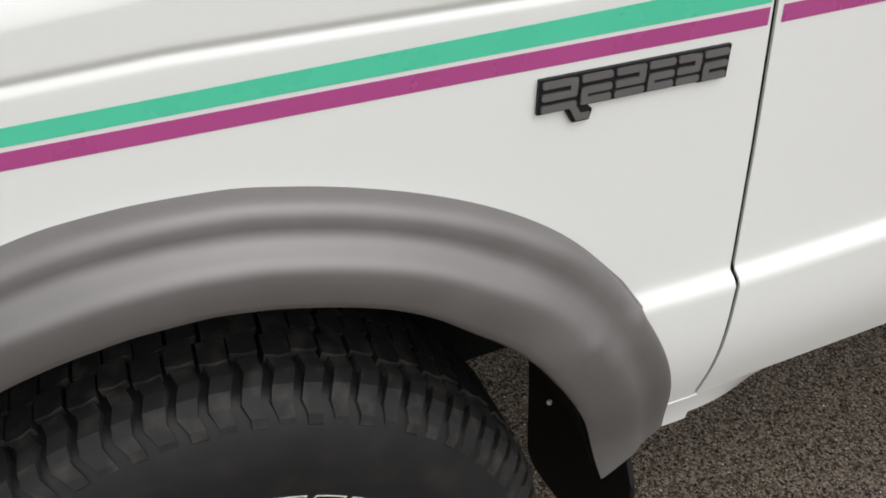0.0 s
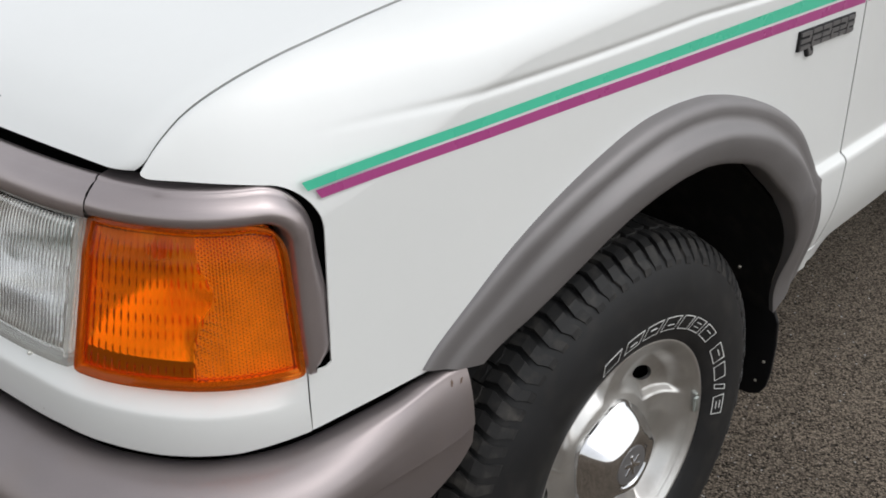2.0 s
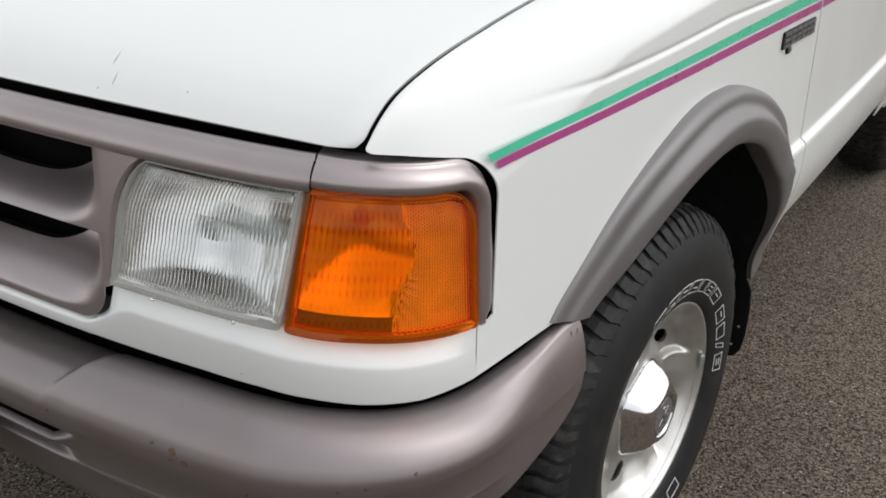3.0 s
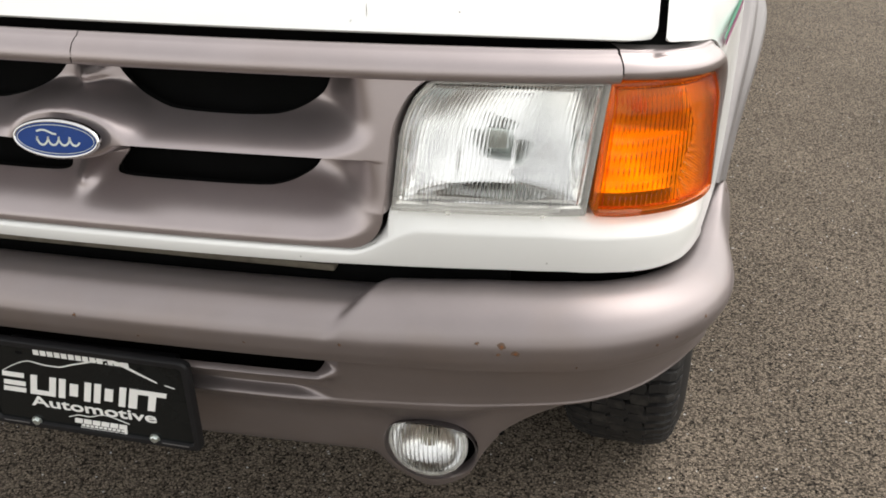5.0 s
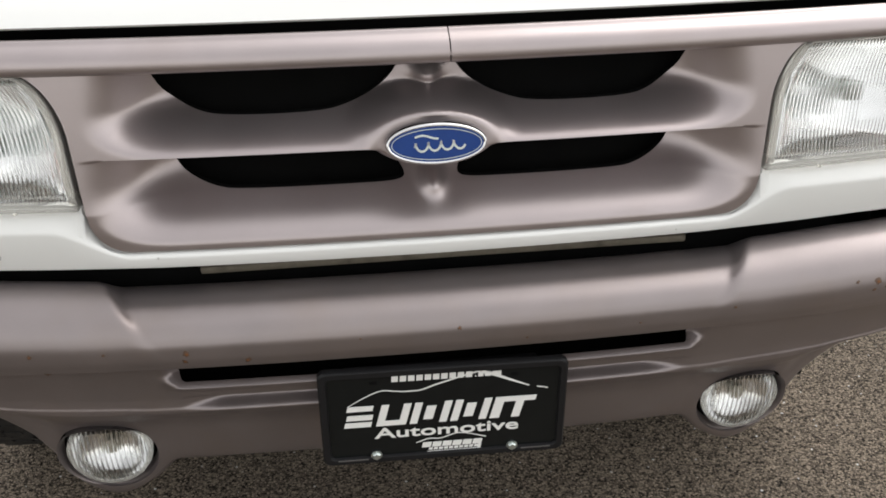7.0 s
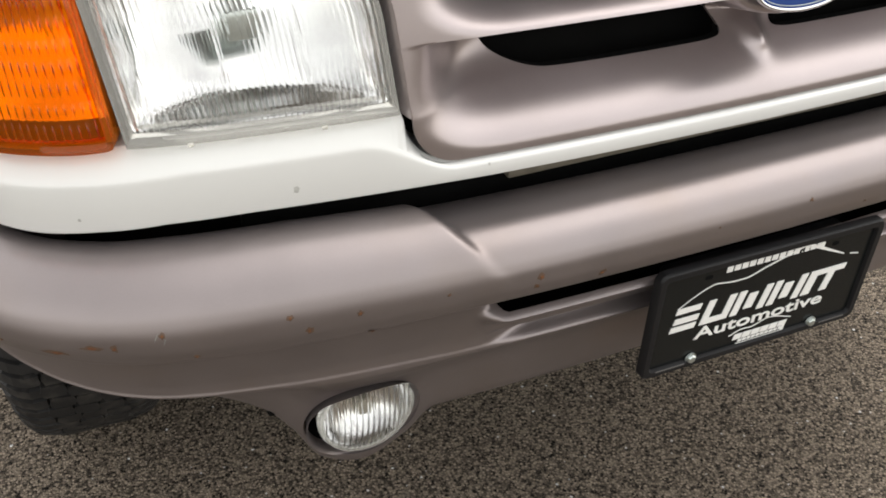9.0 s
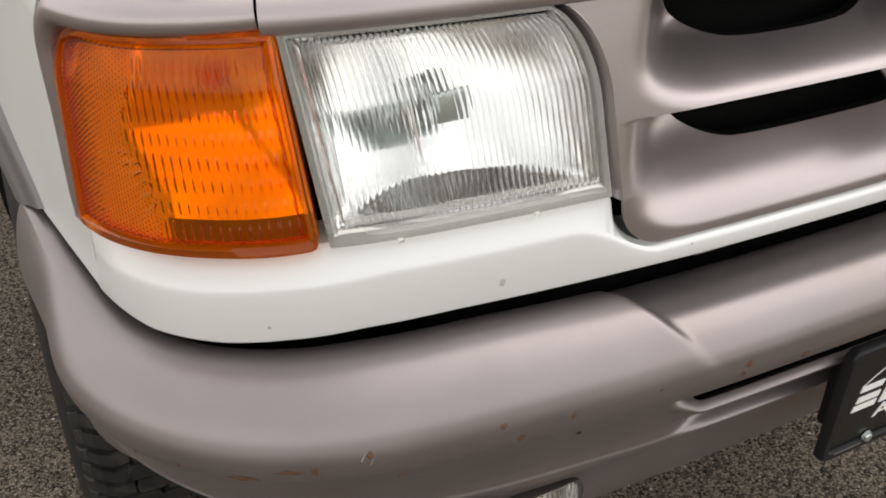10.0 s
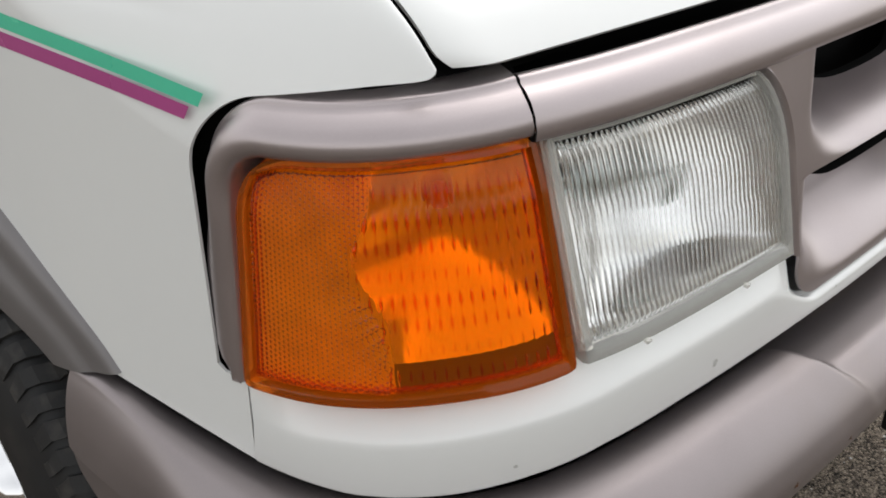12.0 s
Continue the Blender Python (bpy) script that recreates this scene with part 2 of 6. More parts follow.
def mirrored(ob, parent=None):
    """The same part on the truck's other side."""
    me = ob.data.copy()
    bm = bmesh.new()
    bm.from_mesh(me)
    for v in bm.verts:
        v.co.x = -v.co.x
    bmesh.ops.reverse_faces(bm, faces=bm.faces[:])
    bm.to_mesh(me)
    bm.free()
    twin = new(ob.name.split(".")[0], me)
    twin.parent = parent or ob.parent
    twin.visible_shadow = ob.visible_shadow
    if "label" in ob:
        twin["label"] = ob["label"]
    for m in ob.modifiers:
        if m.type == "SOLIDIFY":
            s = twin.modifiers.new("thickness", "SOLIDIFY")
            s.thickness, s.offset = m.thickness, m.offset
        elif m.type == "EDGE_SPLIT":
            e = twin.modifiers.new("edges", "EDGE_SPLIT")
            e.split_angle = m.split_angle
    return twin


def empty(name, parent=None):
    ob = new(name)
    ob.empty_display_size = 0.1
    if parent is not None:
        ob.parent = parent
    return ob


def smooth01(a, b, x):
    t = np.clip((np.asarray(x, float) - a) / (b - a), 0, 1)
    return t * t * (3 - 2 * t)


class Spline:
    """A smooth curve through points, without overshoot."""

    def __init__(self, xs, ys):
        self.x, self.y = np.array(xs, float), np.array(ys, float)
        h, d = np.diff(self.x), np.diff(self.y) / np.diff(self.x)
        m = np.zeros(len(self.x))
        m[0], m[-1] = d[0], d[-1]
        for i in range(1, len(d)):
            if d[i - 1] * d[i] > 0:
                w1, w2 = 2 * h[i] + h[i - 1], h[i] + 2 * h[i - 1]
                m[i] = (w1 + w2) / (w1 / d[i - 1] + w2 / d[i])
        self.m = m

    def __call__(self, q):
        q = np.asarray(q, float)
        c = np.clip(q, self.x[0], self.x[-1])
        i = np.clip(np.searchsorted(self.x, c) - 1, 0, len(self.x) - 2)
        h = self.x[i + 1] - self.x[i]
        t = (c - self.x[i]) / h
        r = (2 * t**3 - 3 * t**2 + 1) * self.y[i] + (t**3 - 2 * t**2 + t) * h * self.m[i] + (3 * t**2 - 2 * t**3) * self.y[i + 1] + (t**3 - t**2) * h * self.m[i + 1]
        return r + (q - c) * np.where(q < c, self.m[0], self.m[-1])


def grid_mesh(points, closed_u=False, closed_v=False):
    """A bmesh from an array of shape (nu, nv, 3)."""
    nu, nv = points.shape[:2]
    bm = bmesh.new()
    vs = [[bm.verts.new(points[i, j]) for j in range(nv)] for i in range(nu)]
    for i in range(nu - (0 if closed_u else 1)):
        for j in range(nv - (0 if closed_v else 1)):
            q = [vs[i][j], vs[(i + 1) % nu][j], vs[(i + 1) % nu][(j + 1) % nv], vs[i][(j + 1) % nv]]
            if len(set(q)) == 4:
                bm.faces.new(q)
    return bm


def poly_sdf(px, py, poly):
    """Distance to a polygon's edge: negative inside."""
    p = np.stack([px, py], -1)
    best, inside = np.full(px.shape, 1e9), np.zeros(px.shape, bool)
    for a, b in zip(poly, poly[1:] + poly[:1]):
        a, b = np.array(a, float), np.array(b, float)
        u = b - a
        t = np.clip(((p - a) @ u) / (u @ u + 1e-15), 0, 1)
        best = np.minimum(best, np.linalg.norm(p - a - t[..., None] * u, axis=-1))
        cross = (a[1] > py) != (b[1] > py)
        inside ^= cross & (px < (b[0] - a[0]) * (py - a[1]) / (b[1] - a[1] + 1e-15) + a[0])
    return np.where(inside, -best, best)


def cut_grid(uu, vv, place, keep):
    """A surface over the grid uu x vv, kept where keep(u, v) > 0, its rim drawn onto the line keep = 0."""
    U, V = np.meshgrid(uu, vv, indexing="ij")
    d = keep(U, V)
    ok = (d[:-1, :-1] > 0) | (d[1:, :-1] > 0) | (d[:-1, 1:] > 0) | (d[1:, 1:] > 0)
    used = np.zeros(d.shape, bool)
    for a in (slice(None, -1), slice(1, None)):
        for b in (slice(None, -1), slice(1, None)):
            used[a, b] |= ok
    move = used & (d < 0)
    for _ in range(4):
        u, v = U[move], V[move]
        e = 1e-4
        f = keep(u, v)
        gu, gv = (keep(u + e, v) - keep(u - e, v)) / (2 * e), (keep(u, v + e) - keep(u, v - e)) / (2 * e)
        s = np.clip(f / np.maximum(gu**2 + gv**2, 0.05), -0.05, 0.05)
        U[move], V[move] = u - s * gu, v - s * gv
    P = place(U, V)
    bm = bmesh.new()
    vs = {}
    for i, j in zip(*np.where(used)):
        vs[i, j] = bm.verts.new(P[i, j])
    for i, j in zip(*np.where(ok)):
        f = bm.faces.new((vs[i, j], vs[i + 1, j], vs[i + 1, j + 1], vs[i, j + 1]))
    bmesh.ops.dissolve_degenerate(bm, dist=1e-5, edges=bm.edges[:])
    return bm


def lathe(profile, steps=64, axis="x"):
    """Turns (along, radius) points round an axis through the origin."""
    a = np.linspace(0, 2 * np.pi, steps, endpoint=False)
    pts = np.array([[(x, r * np.sin(t), r * np.cos(t)) for x, r in profile] for t in a])
    if axis == "y":
        pts = pts[..., [1, 0, 2]]
    return grid_mesh(pts, closed_u=True)


def rounded_box(sx, sy, sz, r=0.004, seg=2):
    bm = bmesh.new()
    bmesh.ops.create_cube(bm, size=1.0)
    for v in bm.verts:
        v.co = Vector((v.co.x * sx, v.co.y * sy, v.co.z * sz))
    bmesh.ops.bevel(bm, geom=bm.edges[:], offset=r, segments=seg, affect="EDGES", profile=0.5)
    return bm


def moved(bm, m):
    bmesh.ops.transform(bm, matrix=m, verts=bm.verts[:])
    return bm


def slab(poly, thick, place):
    """A flat shape of the (a, b) outline, thick along c; place(a, b, c) gives the world point."""
    bm = bmesh.new()
    lo = [bm.verts.new(place(a, b, 0.0)) for a, b in poly]
    hi = [bm.verts.new(place(a, b, thick)) for a, b in poly]
    bm.faces.new(hi)
    bm.faces.new(lo[::-1])
    n = len(poly)
    for i in range(n):
        bm.faces.new((lo[i], lo[(i + 1) % n], hi[(i + 1) % n], hi[i]))
    bmesh.ops.recalc_face_normals(bm, faces=bm.faces[:])
    return bm


def joined(bms):
    whole = bmesh.new()
    for b in bms:
        tmp = bpy.data.meshes.new("tmp")
        b.to_mesh(tmp)
        b.free()
        whole.from_mesh(tmp)
        bpy.data.meshes.remove(tmp)
    return whole


# ---------------------------------------------------------------- the truck's shape
# Nose at y = 0, pointing to -y; the driver's side is +x. Outline of the body from above, from the middle of the nose round to the door.
OUTLINE = [(0, 0), (0.12, 0.001), (0.25, 0.004), (0.41, 0.012), (0.52, 0.021), (0.60, 0.031), (0.655, 0.045), (0.70, 0.070), (0.740, 0.107), (0.767, 0.151), (0.783, 0.198), (0.793, 0.25), (0.806, 0.32), (0.822, 0.41), (0.843, 0.60), (0.860, 0.90), (0.874, 1.17), (0.880, 1.30), (0.885, 2.0), (0.885, 3.0), (0.876, 4.0), (0.866, 4.6)]
_ol = np.array(OUTLINE)
_len = np.r_[0, np.cumsum(np.hypot(*np.diff(_ol, axis=0).T))]
_sx, _sy = Spline(_len, _ol[:, 0]), Spline(_len, _ol[:, 1])
_tab = np.linspace(0, _len[-1], 6000)
_tx, _ty = _sx(_tab), _sy(_tab)
_k = np.ones(61) / 61
_px, _py = np.pad(_tx, 30, mode="reflect", reflect_type="odd"), np.pad(_ty, 30, mode="reflect", reflect_type="odd")
_tx, _ty = np.convolve(_px, _k, "valid"), np.convolve(_py, _k, "valid")
_gx, _gy = np.gradient(_tx), np.gradient(_ty)
_gl = np.hypot(_gx, _gy)
_nx, _ny = _gy / _gl, -_gx / _gl


def u_at_x(x):
    return np.interp(x, _tx[:2000], _tab[:2000])


def u_at_y(y):
    return np.interp(y, _ty, _tab)


def skin(u, z, off=0.0, lean=0.0):
    """A point of the body's outline at height z, moved outwards by off; lean tips the front back with height."""
    u = np.asarray(u, float)
    a, s = np.abs(u), np.sign(u)
    s = np.where(s == 0, 1, s)
    x, y = np.interp(a, _tab, _tx), np.interp(a, _tab, _ty)
    nx, ny = np.interp(a, _tab, _nx), np.interp(a, _tab, _ny)
    tip = lean * np.maximum(np.asarray(z) - 0.805, 0)
    return np.stack(np.broadcast_arrays(s * (x + nx * off), y + ny * off + tip * ny**2, z), -1)


GAP_Y = [0.100, 0.112, 0.125, 0.137, 0.16, 0.20, 0.26, 0.30, 0.35, 0.40, 0.45, 0.70, 1.0, 1.35]
GAP_Z = Spline(GAP_Y, [0.999, 1.0115, 1.0245, 1.034, 1.0485, 1.0645, 1.0805, 1.088, 1.097, 1.106, 1.1145, 1.1445, 1.166, 1.183])
GAP_X = Spline([0.1, 0.14, 0.2, 0.26, 0.35, 0.45, 0.7, 1.0, 1.35], [0.7095, 0.7095, 0.7135, 0.7175, 0.7210, 0.7285, 0.737, 0.7425, 0.746])
# Line of the joint between fender and door.
DOOR_Z, DOOR_Y = [0.50, 0.60, 0.73, 0.87, 1.02, 1.06, 1.2], [1.292, 1.297, 1.300, 1.296, 1.289, 1.282, 1.27]


def shoulder_groove(y, z):
    """Shallow pressed line along the shoulder, running out towards the nose."""
    return smooth01(0.22, 0.50, y) * (-0.0034 * np.exp(-(((z - 1.0435 + 0.045 * np.maximum(0.80 - y, 0)) / 0.0040) ** 2)))


def side_shift(y, z):
    """How far the body's side stands out from its outline: shoulder line, belt and rocker bulge."""
    y, z = np.asarray(y, float), np.asarray(z, float)
    shoulder = shoulder_groove(y, z)
    lean = -0.010 * np.maximum(z - 0.75, 0)
    belt = 0.013 * smooth01(0.7365, 0.7235, z) - 0.040 * smooth01(0.705, 0.48, z) ** 1.6
    return shoulder + lean + belt * smooth01(1.0, 1.12, y)

# ---------------------------------------------------------------- ground
ground_bm = bmesh.new()
bmesh.ops.create_grid(ground_bm, x_segments=60, y_segments=60, size=300.0)
for v in ground_bm.verts:
    v.co.z = 0.0
ground = link("ground", ground_bm, ASPHALT)
tagged(ground, "worn brown-grey asphalt with pale stone chips", "ground", kind="structure")

# ---------------------------------------------------------------- pickup truck
truck = tagged(empty("pickup_truck"), "white pickup truck with grey trim and green and purple stripes", "pickup truck")

# ---- fenders
LEAN = 0.20

# Line of the wheel flare's upper edge on the body, and of its lower lip: (y, z).
FLARE_TOP = [(0.346, 0.736), (0.362, 0.755), (0.383, 0.774), (0.416, 0.801), (0.450, 0.828), (0.482, 0.850), (0.552, 0.888), (0.615, 0.914), (0.665, 0.930), (0.711, 0.939), (0.762, 0.942), (0.817, 0.940), (0.874, 0.930), (0.936, 0.913), (1.004, 0.887), (1.079, 0.845), (1.131, 0.801), (1.192, 0.719), (1.232, 0.642), (1.254, 0.575), (1.266, 0.513)]
FLARE_LIP = [(0.425, 0.715), (0.447, 0.728), (0.501, 0.753), (0.56, 0.786), (0.623, 0.822), (0.66, 0.838), (0.703, 0.850), (0.75, 0.8565), (0.788, 0.857), (0.83, 0.852), (0.872, 0.842), (0.925, 0.824), (0.965, 0.803), (1.0, 0.776), (1.05, 0.735), (1.085, 0.690), (1.136, 0.60), (1.165, 0.53), (1.190, 0.456)]


def resampled(pts, n):
    p = np.array(pts)
    s = np.r_[0, np.cumsum(np.hypot(*np.diff(p, axis=0).T))]
    q = np.linspace(0, s[-1], n)
    return np.stack([Spline(s, p[:, 0])(q), Spline(s, p[:, 1])(q)], -1)


BEZ_Y = 0.2395  # outer edge of the gap round the lamp surround
U_BEZ = float(u_at_y(BEZ_Y))
U_DOOR = float(u_at_y(1.310))
ARCH = [(y, z) for y, z in FLARE_TOP[2:]] + [(1.20, 0.3), (0.42, 0.3)]
ARCH_IN = [(0.80 + (y - 0.80) * 0.93, z - 0.03) for y, z in ARCH]


def fender_place(u, w):
    """w below 1: height on the side; from 1 to 2: the roll over to the hood's gap."""
    base = skin(u, 0.0)
    y0 = base[..., 1]
    # the gap's point that belongs to this column
    gy = np.where(y0 < 0.27, 0.108 + (np.clip(y0, 0.05, 0.27) - 0.092) * 0.91, y0)
    gz, gx = GAP_Z(gy), GAP_X(gy) + 0.0034
    nose = smooth01(0.50, 0.24, y0)
    top = gz - 0.072 - 0.058 * nose
    wl = np.clip(w, 0, 1)
    z = 0.46 + (top - 0.46) * wl
    side = skin(u, z, side_shift(y0, z) - shoulder_groove(y0, z))
    ang = np.clip(w - 1, 0, 1) * np.pi / 2
    t = np.sin(ang)
    zz = z + (gz - top) * t
    lean_in = 0.22 + 0.28 * nose
    f = (1 - np.cos(ang)) * (1 - lean_in) + lean_in * t**1.3
    xx = side[..., 0] + (gx - side[..., 0]) * f
    yy = side[..., 1] + (gy - side[..., 1]) * f
    xx = xx + shoulder_groove(y0, zz)
    return np.stack([xx, yy, zz], -1)


def fender_keep(u, w):
    p = fender_place(u, w)
    y, z = p[..., 1], p[..., 2]
    y0 = skin(u, 0.0)[..., 1]
    # lamp surround: a notch with a round upper corner
    a, b, r = u - U_BEZ - 0.02 * (z - 0.84), z - np.interp(y0, [0.092, 0.105, 0.13, 0.163, 0.196, 0.24, 0.30], [1.005, 1.002, 0.998, 0.9915, 0.985, 0.975, 0.960]), 0.045
    qa, qb = a + r, b + r
    notch = np.where((qa > 0) & (qb > 0), np.maximum(np.hypot(qa, qb) - r, np.maximum(a, b)), np.maximum(a, b))
    notch = np.where((a < 0) & (b < 0) & (qa > 0) & (qb > 0), np.hypot(qa, qb) - r, notch)
    notch = np.maximum(notch, 0.786 - z)
    # rounded tip beside the hood's corner
    tip = np.minimum(y0 - 0.0915, 0.05)
    notch = np.where(z > 0.9, np.minimum(notch, tip) - 0.25 * np.maximum(0.010 - np.abs(notch - tip), 0) ** 2 / 0.010, notch)
    arch = poly_sdf(y, z, ARCH_IN)
    low = z - np.interp(y, [0.0, 0.20, 0.28, 0.36, 0.42, 1.10, 1.2, 1.33], [0.716, 0.717, 0.724, 0.732, 0.74, 0.50, 0.505, 0.507])
    joint = np.where(z < 0.790, u - float(u_at_y(0.2125)), 1.0)
    shut = np.interp(z, DOOR_Z, DOOR_Y) - 0.0030 - y
    return np.minimum(np.minimum(notch, np.minimum(arch, shut)), np.minimum(low, joint))


uu = np.r_[np.linspace(float(u_at_y(0.086)), float(u_at_y(0.30)), 110), np.linspace(float(u_at_y(0.30)), float(u_at_y(0.5)), 40)[1:], np.linspace(float(u_at_y(0.5)), U_DOOR, 110)[1:]]
ww = np.r_[np.linspace(0, 0.88, 84), np.linspace(0.88, 1, 64)[1:], np.linspace(1, 1.7, 70)[1:], np.linspace(1.7, 2, 12)[1:]]
fender = part("fender", cut_grid(uu, ww, fender_place, fender_keep), WHITE, truck, "white painted front fender", out=CENTRE, thick=0.0022, split=50)
mirrored(fender)


# ---- doors, cab side and bed side: the same flank, cut at the joints
def flank(y0, y1, z0, z1, holes=(), ny=60, nz=70, top_in=0.0, door=False):
    u0, u1 = float(u_at_y(y0)), float(u_at_y(y1))

    def place(u, z):
        y = skin(u, 0.0)[..., 1]
        return skin(u, z, side_shift(y, z) - top_in * smooth01(1.06, 1.12, z))

    def keep(u, z):
        d = np.ones(u.shape)
        y = np.interp(u, _tab, _ty)
        for hole in holes:
            d = np.minimum(d, poly_sdf(y, z, hole))
        if door:
            d = np.minimum(d, y - np.interp(z, DOOR_Z, DOOR_Y) - 0.0022)
        return d

    return cut_grid(np.linspace(u0, u1, ny), np.linspace(z0, z1, nz), place, keep)


door = part("door", flank(1.262, 2.42, 0.557, 1.12, ny=110, nz=90, top_in=0.03, door=True), WHITE, truck, "white painted cab door", out=CENTRE, thick=0.003, split=50)
mirrored(door)
rocker_bm = flank(1.302, 2.42, 0.514, 0.5535, ny=60, nz=8)
for v in rocker_bm.verts:
    v.co.x -= 0.001 + 0.055 * float(smooth01(1.31, 1.56, v.co.y)) * (0.56 - v.co.z) / 0.05
rocker = part("rocker_panel", rocker_bm, WHITE, truck, "white sill turning under the door", out=CENTRE, thick=0.012, split=50)
for v in (sill_bm := flank(1.225, 1.2995, 0.505, 0.5535, ny=12, nz=8)).verts:
    v.co.x += 0.0012
mirrored(part("sill_end", sill_bm, WHITE, truck, "white end of the sill behind the flare", out=CENTRE, thick=0.012, split=50))
mirrored(rocker)
REAR_Y = 3.52
REAR_ARCH = [(REAR_Y + 0.43 * math.cos(a), 0.42 + 0.46 * math.sin(a)) for a in np.linspace(0, math.pi, 24)] + [(REAR_Y - 0.43, 0.2), (REAR_Y + 0.43, 0.2)]
cab_corner = part("cab_corner", flank(2.425, 2.60, 0.50, 1.12, top_in=0.03, ny=8), WHITE, truck, out=CENTRE, thick=0.003, split=50)
mirrored(cab_corner)
bed_side = part("bed_side", flank(2.625, 4.58, 0.48, 1.10, [REAR_ARCH]), WHITE, truck, "white painted cargo bed side", out=CENTRE, thick=0.03, split=50)
mirrored(bed_side)


def door_gap():
    rows = []
    for z in np.linspace(0.512, 1.115, 24):
        y = float(np.interp(z, DOOR_Z, DOOR_Y))
        rows.append([skin(u_at_y(y + d), z, float(side_shift(y, z)) - 0.007 - 0.03 * smooth01(1.06, 1.12, z)) for d in (-0.03, -0.01, 0.01, 0.03)])
    return grid_mesh(np.array(rows).reshape(24, 4, 3))


# Strip behind the door joint, the gap's shade put into its colour.
door_lining = part("door_gap_lining", door_gap(), DARK, truck, "near-black strip for the shaded gap between fender and door", out=CENTRE)
mirrored(door_lining)


# ---- hood
def hood_place(s, t):
    back = 1.30
    g = 0.106 + (back - 0.106) * t**1.6
    gx = GAP_X(g) - 0.0062 - 0.007 * np.clip((0.118 - g) / 0.012, 0, 1) ** 2.5
    x = s * gx
    front = 0.110 - 0.041 * (1 - np.abs(s) ** 2.4) + 0.009 * np.clip((np.abs(s) - 0.955) / 0.045, 0, 1) ** 2.5
    y = g + (front - 0.112) * (1 - t**1.6)
    z = GAP_Z(g) + 0.030 * smooth01(0.11, 0.7, g) * (1 - s**2) - 0.0008 + 0.0048 * (1 - s**4)
    return np.stack([x, y, z], -1)


S, T = np.meshgrid(np.r_[-1 + np.linspace(0, 0.06, 16), np.linspace(-0.94, 0.94, 70)[1:-1], np.linspace(0.94, 1, 16)], np.linspace(0, 1, 110), indexing="ij")
hood = part("hood", grid_mesh(hood_place(S, T)), WHITE, truck, "white painted hood with a chipped front edge", out=CENTRE, thick=0.004, split=50)
lining_y = 0.13 + T * 1.15
lining_x = S * (0.705 + 0.050 * smooth01(0.15, 0.5, lining_y))
# Near-black sheet below the hood's edge, drawing the gap's shadow line.
part("hood_gap_lining", grid_mesh(np.stack([lining_x, lining_y, GAP_Z(lining_y) - 0.045], -1)), DARK, truck)

# ---- white header panel under the lamps and grille
NOSE_U = np.r_[np.linspace(0, float(u_at_x(0.33)), 24), np.linspace(float(u_at_x(0.33)), float(u_at_x(0.46)), 60)[1:], np.linspace(float(u_at_x(0.46)), float(u_at_y(0.2108)), 60)[1:]]
NOSE_U = np.r_[-NOSE_U[:0:-1], NOSE_U]


def header_panel():
    rows = []
    for u in NOSE_U:
        a = abs(u)
        x = float(np.interp(a, _tab, _tx))
        y = float(np.interp(a, _tab, _ty))
        wing = float(smooth01(0.358, 0.452, x)) if y < 0.15 else 1.0
        round_in = 0.0485 * (1 - math.sqrt(max(1 - (max(min(x, 0.4095) - 0.367, 0.0) / 0.0425) ** 2, 0.0))) if y < 0.15 else 0.0485
        low = float(np.interp(a, [0, u_at_x(0.33), u_at_x(0.55), u_at_x(0.62), u_at_x(0.675), u_at_x(0.717), u_at_y(0.14), u_at_y(0.215)], [0.734, 0.735, 0.739, 0.738, 0.732, 0.724, 0.716, 0.716]))
        crest = float(np.interp(a, [0, u_at_x(0.60), u_at_x(0.68), u_at_y(0.12), u_at_y(0.2)], [0.789, 0.789, 0.781, 0.767, 0.758]))
        edge = 0.752 + (crest - 0.752) * wing
        top = 0.7595 + (max(crest + 0.024, 0.792) - 0.7595) * min(1.0, round_in / 0.0485 * (0.93 + 0.07 * wing))
        wing2 = wing * float(smooth01(float(u_at_y(0.2115)), float(u_at_y(0.165)), a))
        fade = float(smooth01(float(u_at_y(0.2115)), float(u_at_y(0.165)), a))
        lip = 0.0022 * fade
        row = [(-0.030, low + 0.001), (-0.004, low), (0.0008, low + 0.002), (0.0024, low + 0.006), (lip, edge - 0.0060 * (0.4 + 0.6 * wing)), (lip * 0.85, edge - 0.0028 * (0.4 + 0.6 * wing)), (lip * 0.45, edge + 0.0002), (-0.0008 * fade - 0.0008 * wing2, edge + 0.0012 + 0.0022 * wing), (-0.006 * fade - 0.0080 * wing2, top - 0.0042), (-0.0075 * fade - 0.0095 * wing2 - 0.001, top - 0.0012), (-0.05, top)]
        rows.append([skin(u, z, off) for off, z in row])
    return grid_mesh(np.array(rows).reshape(len(NOSE_U), -1, 3))


header = part("header_panel", header_panel(), WHITE, truck, "white painted panel below grille and headlamps", out=CENTRE, split=28)

# ---- grey bezel bar over the grille and lamps, and its end pieces round the corner lamps

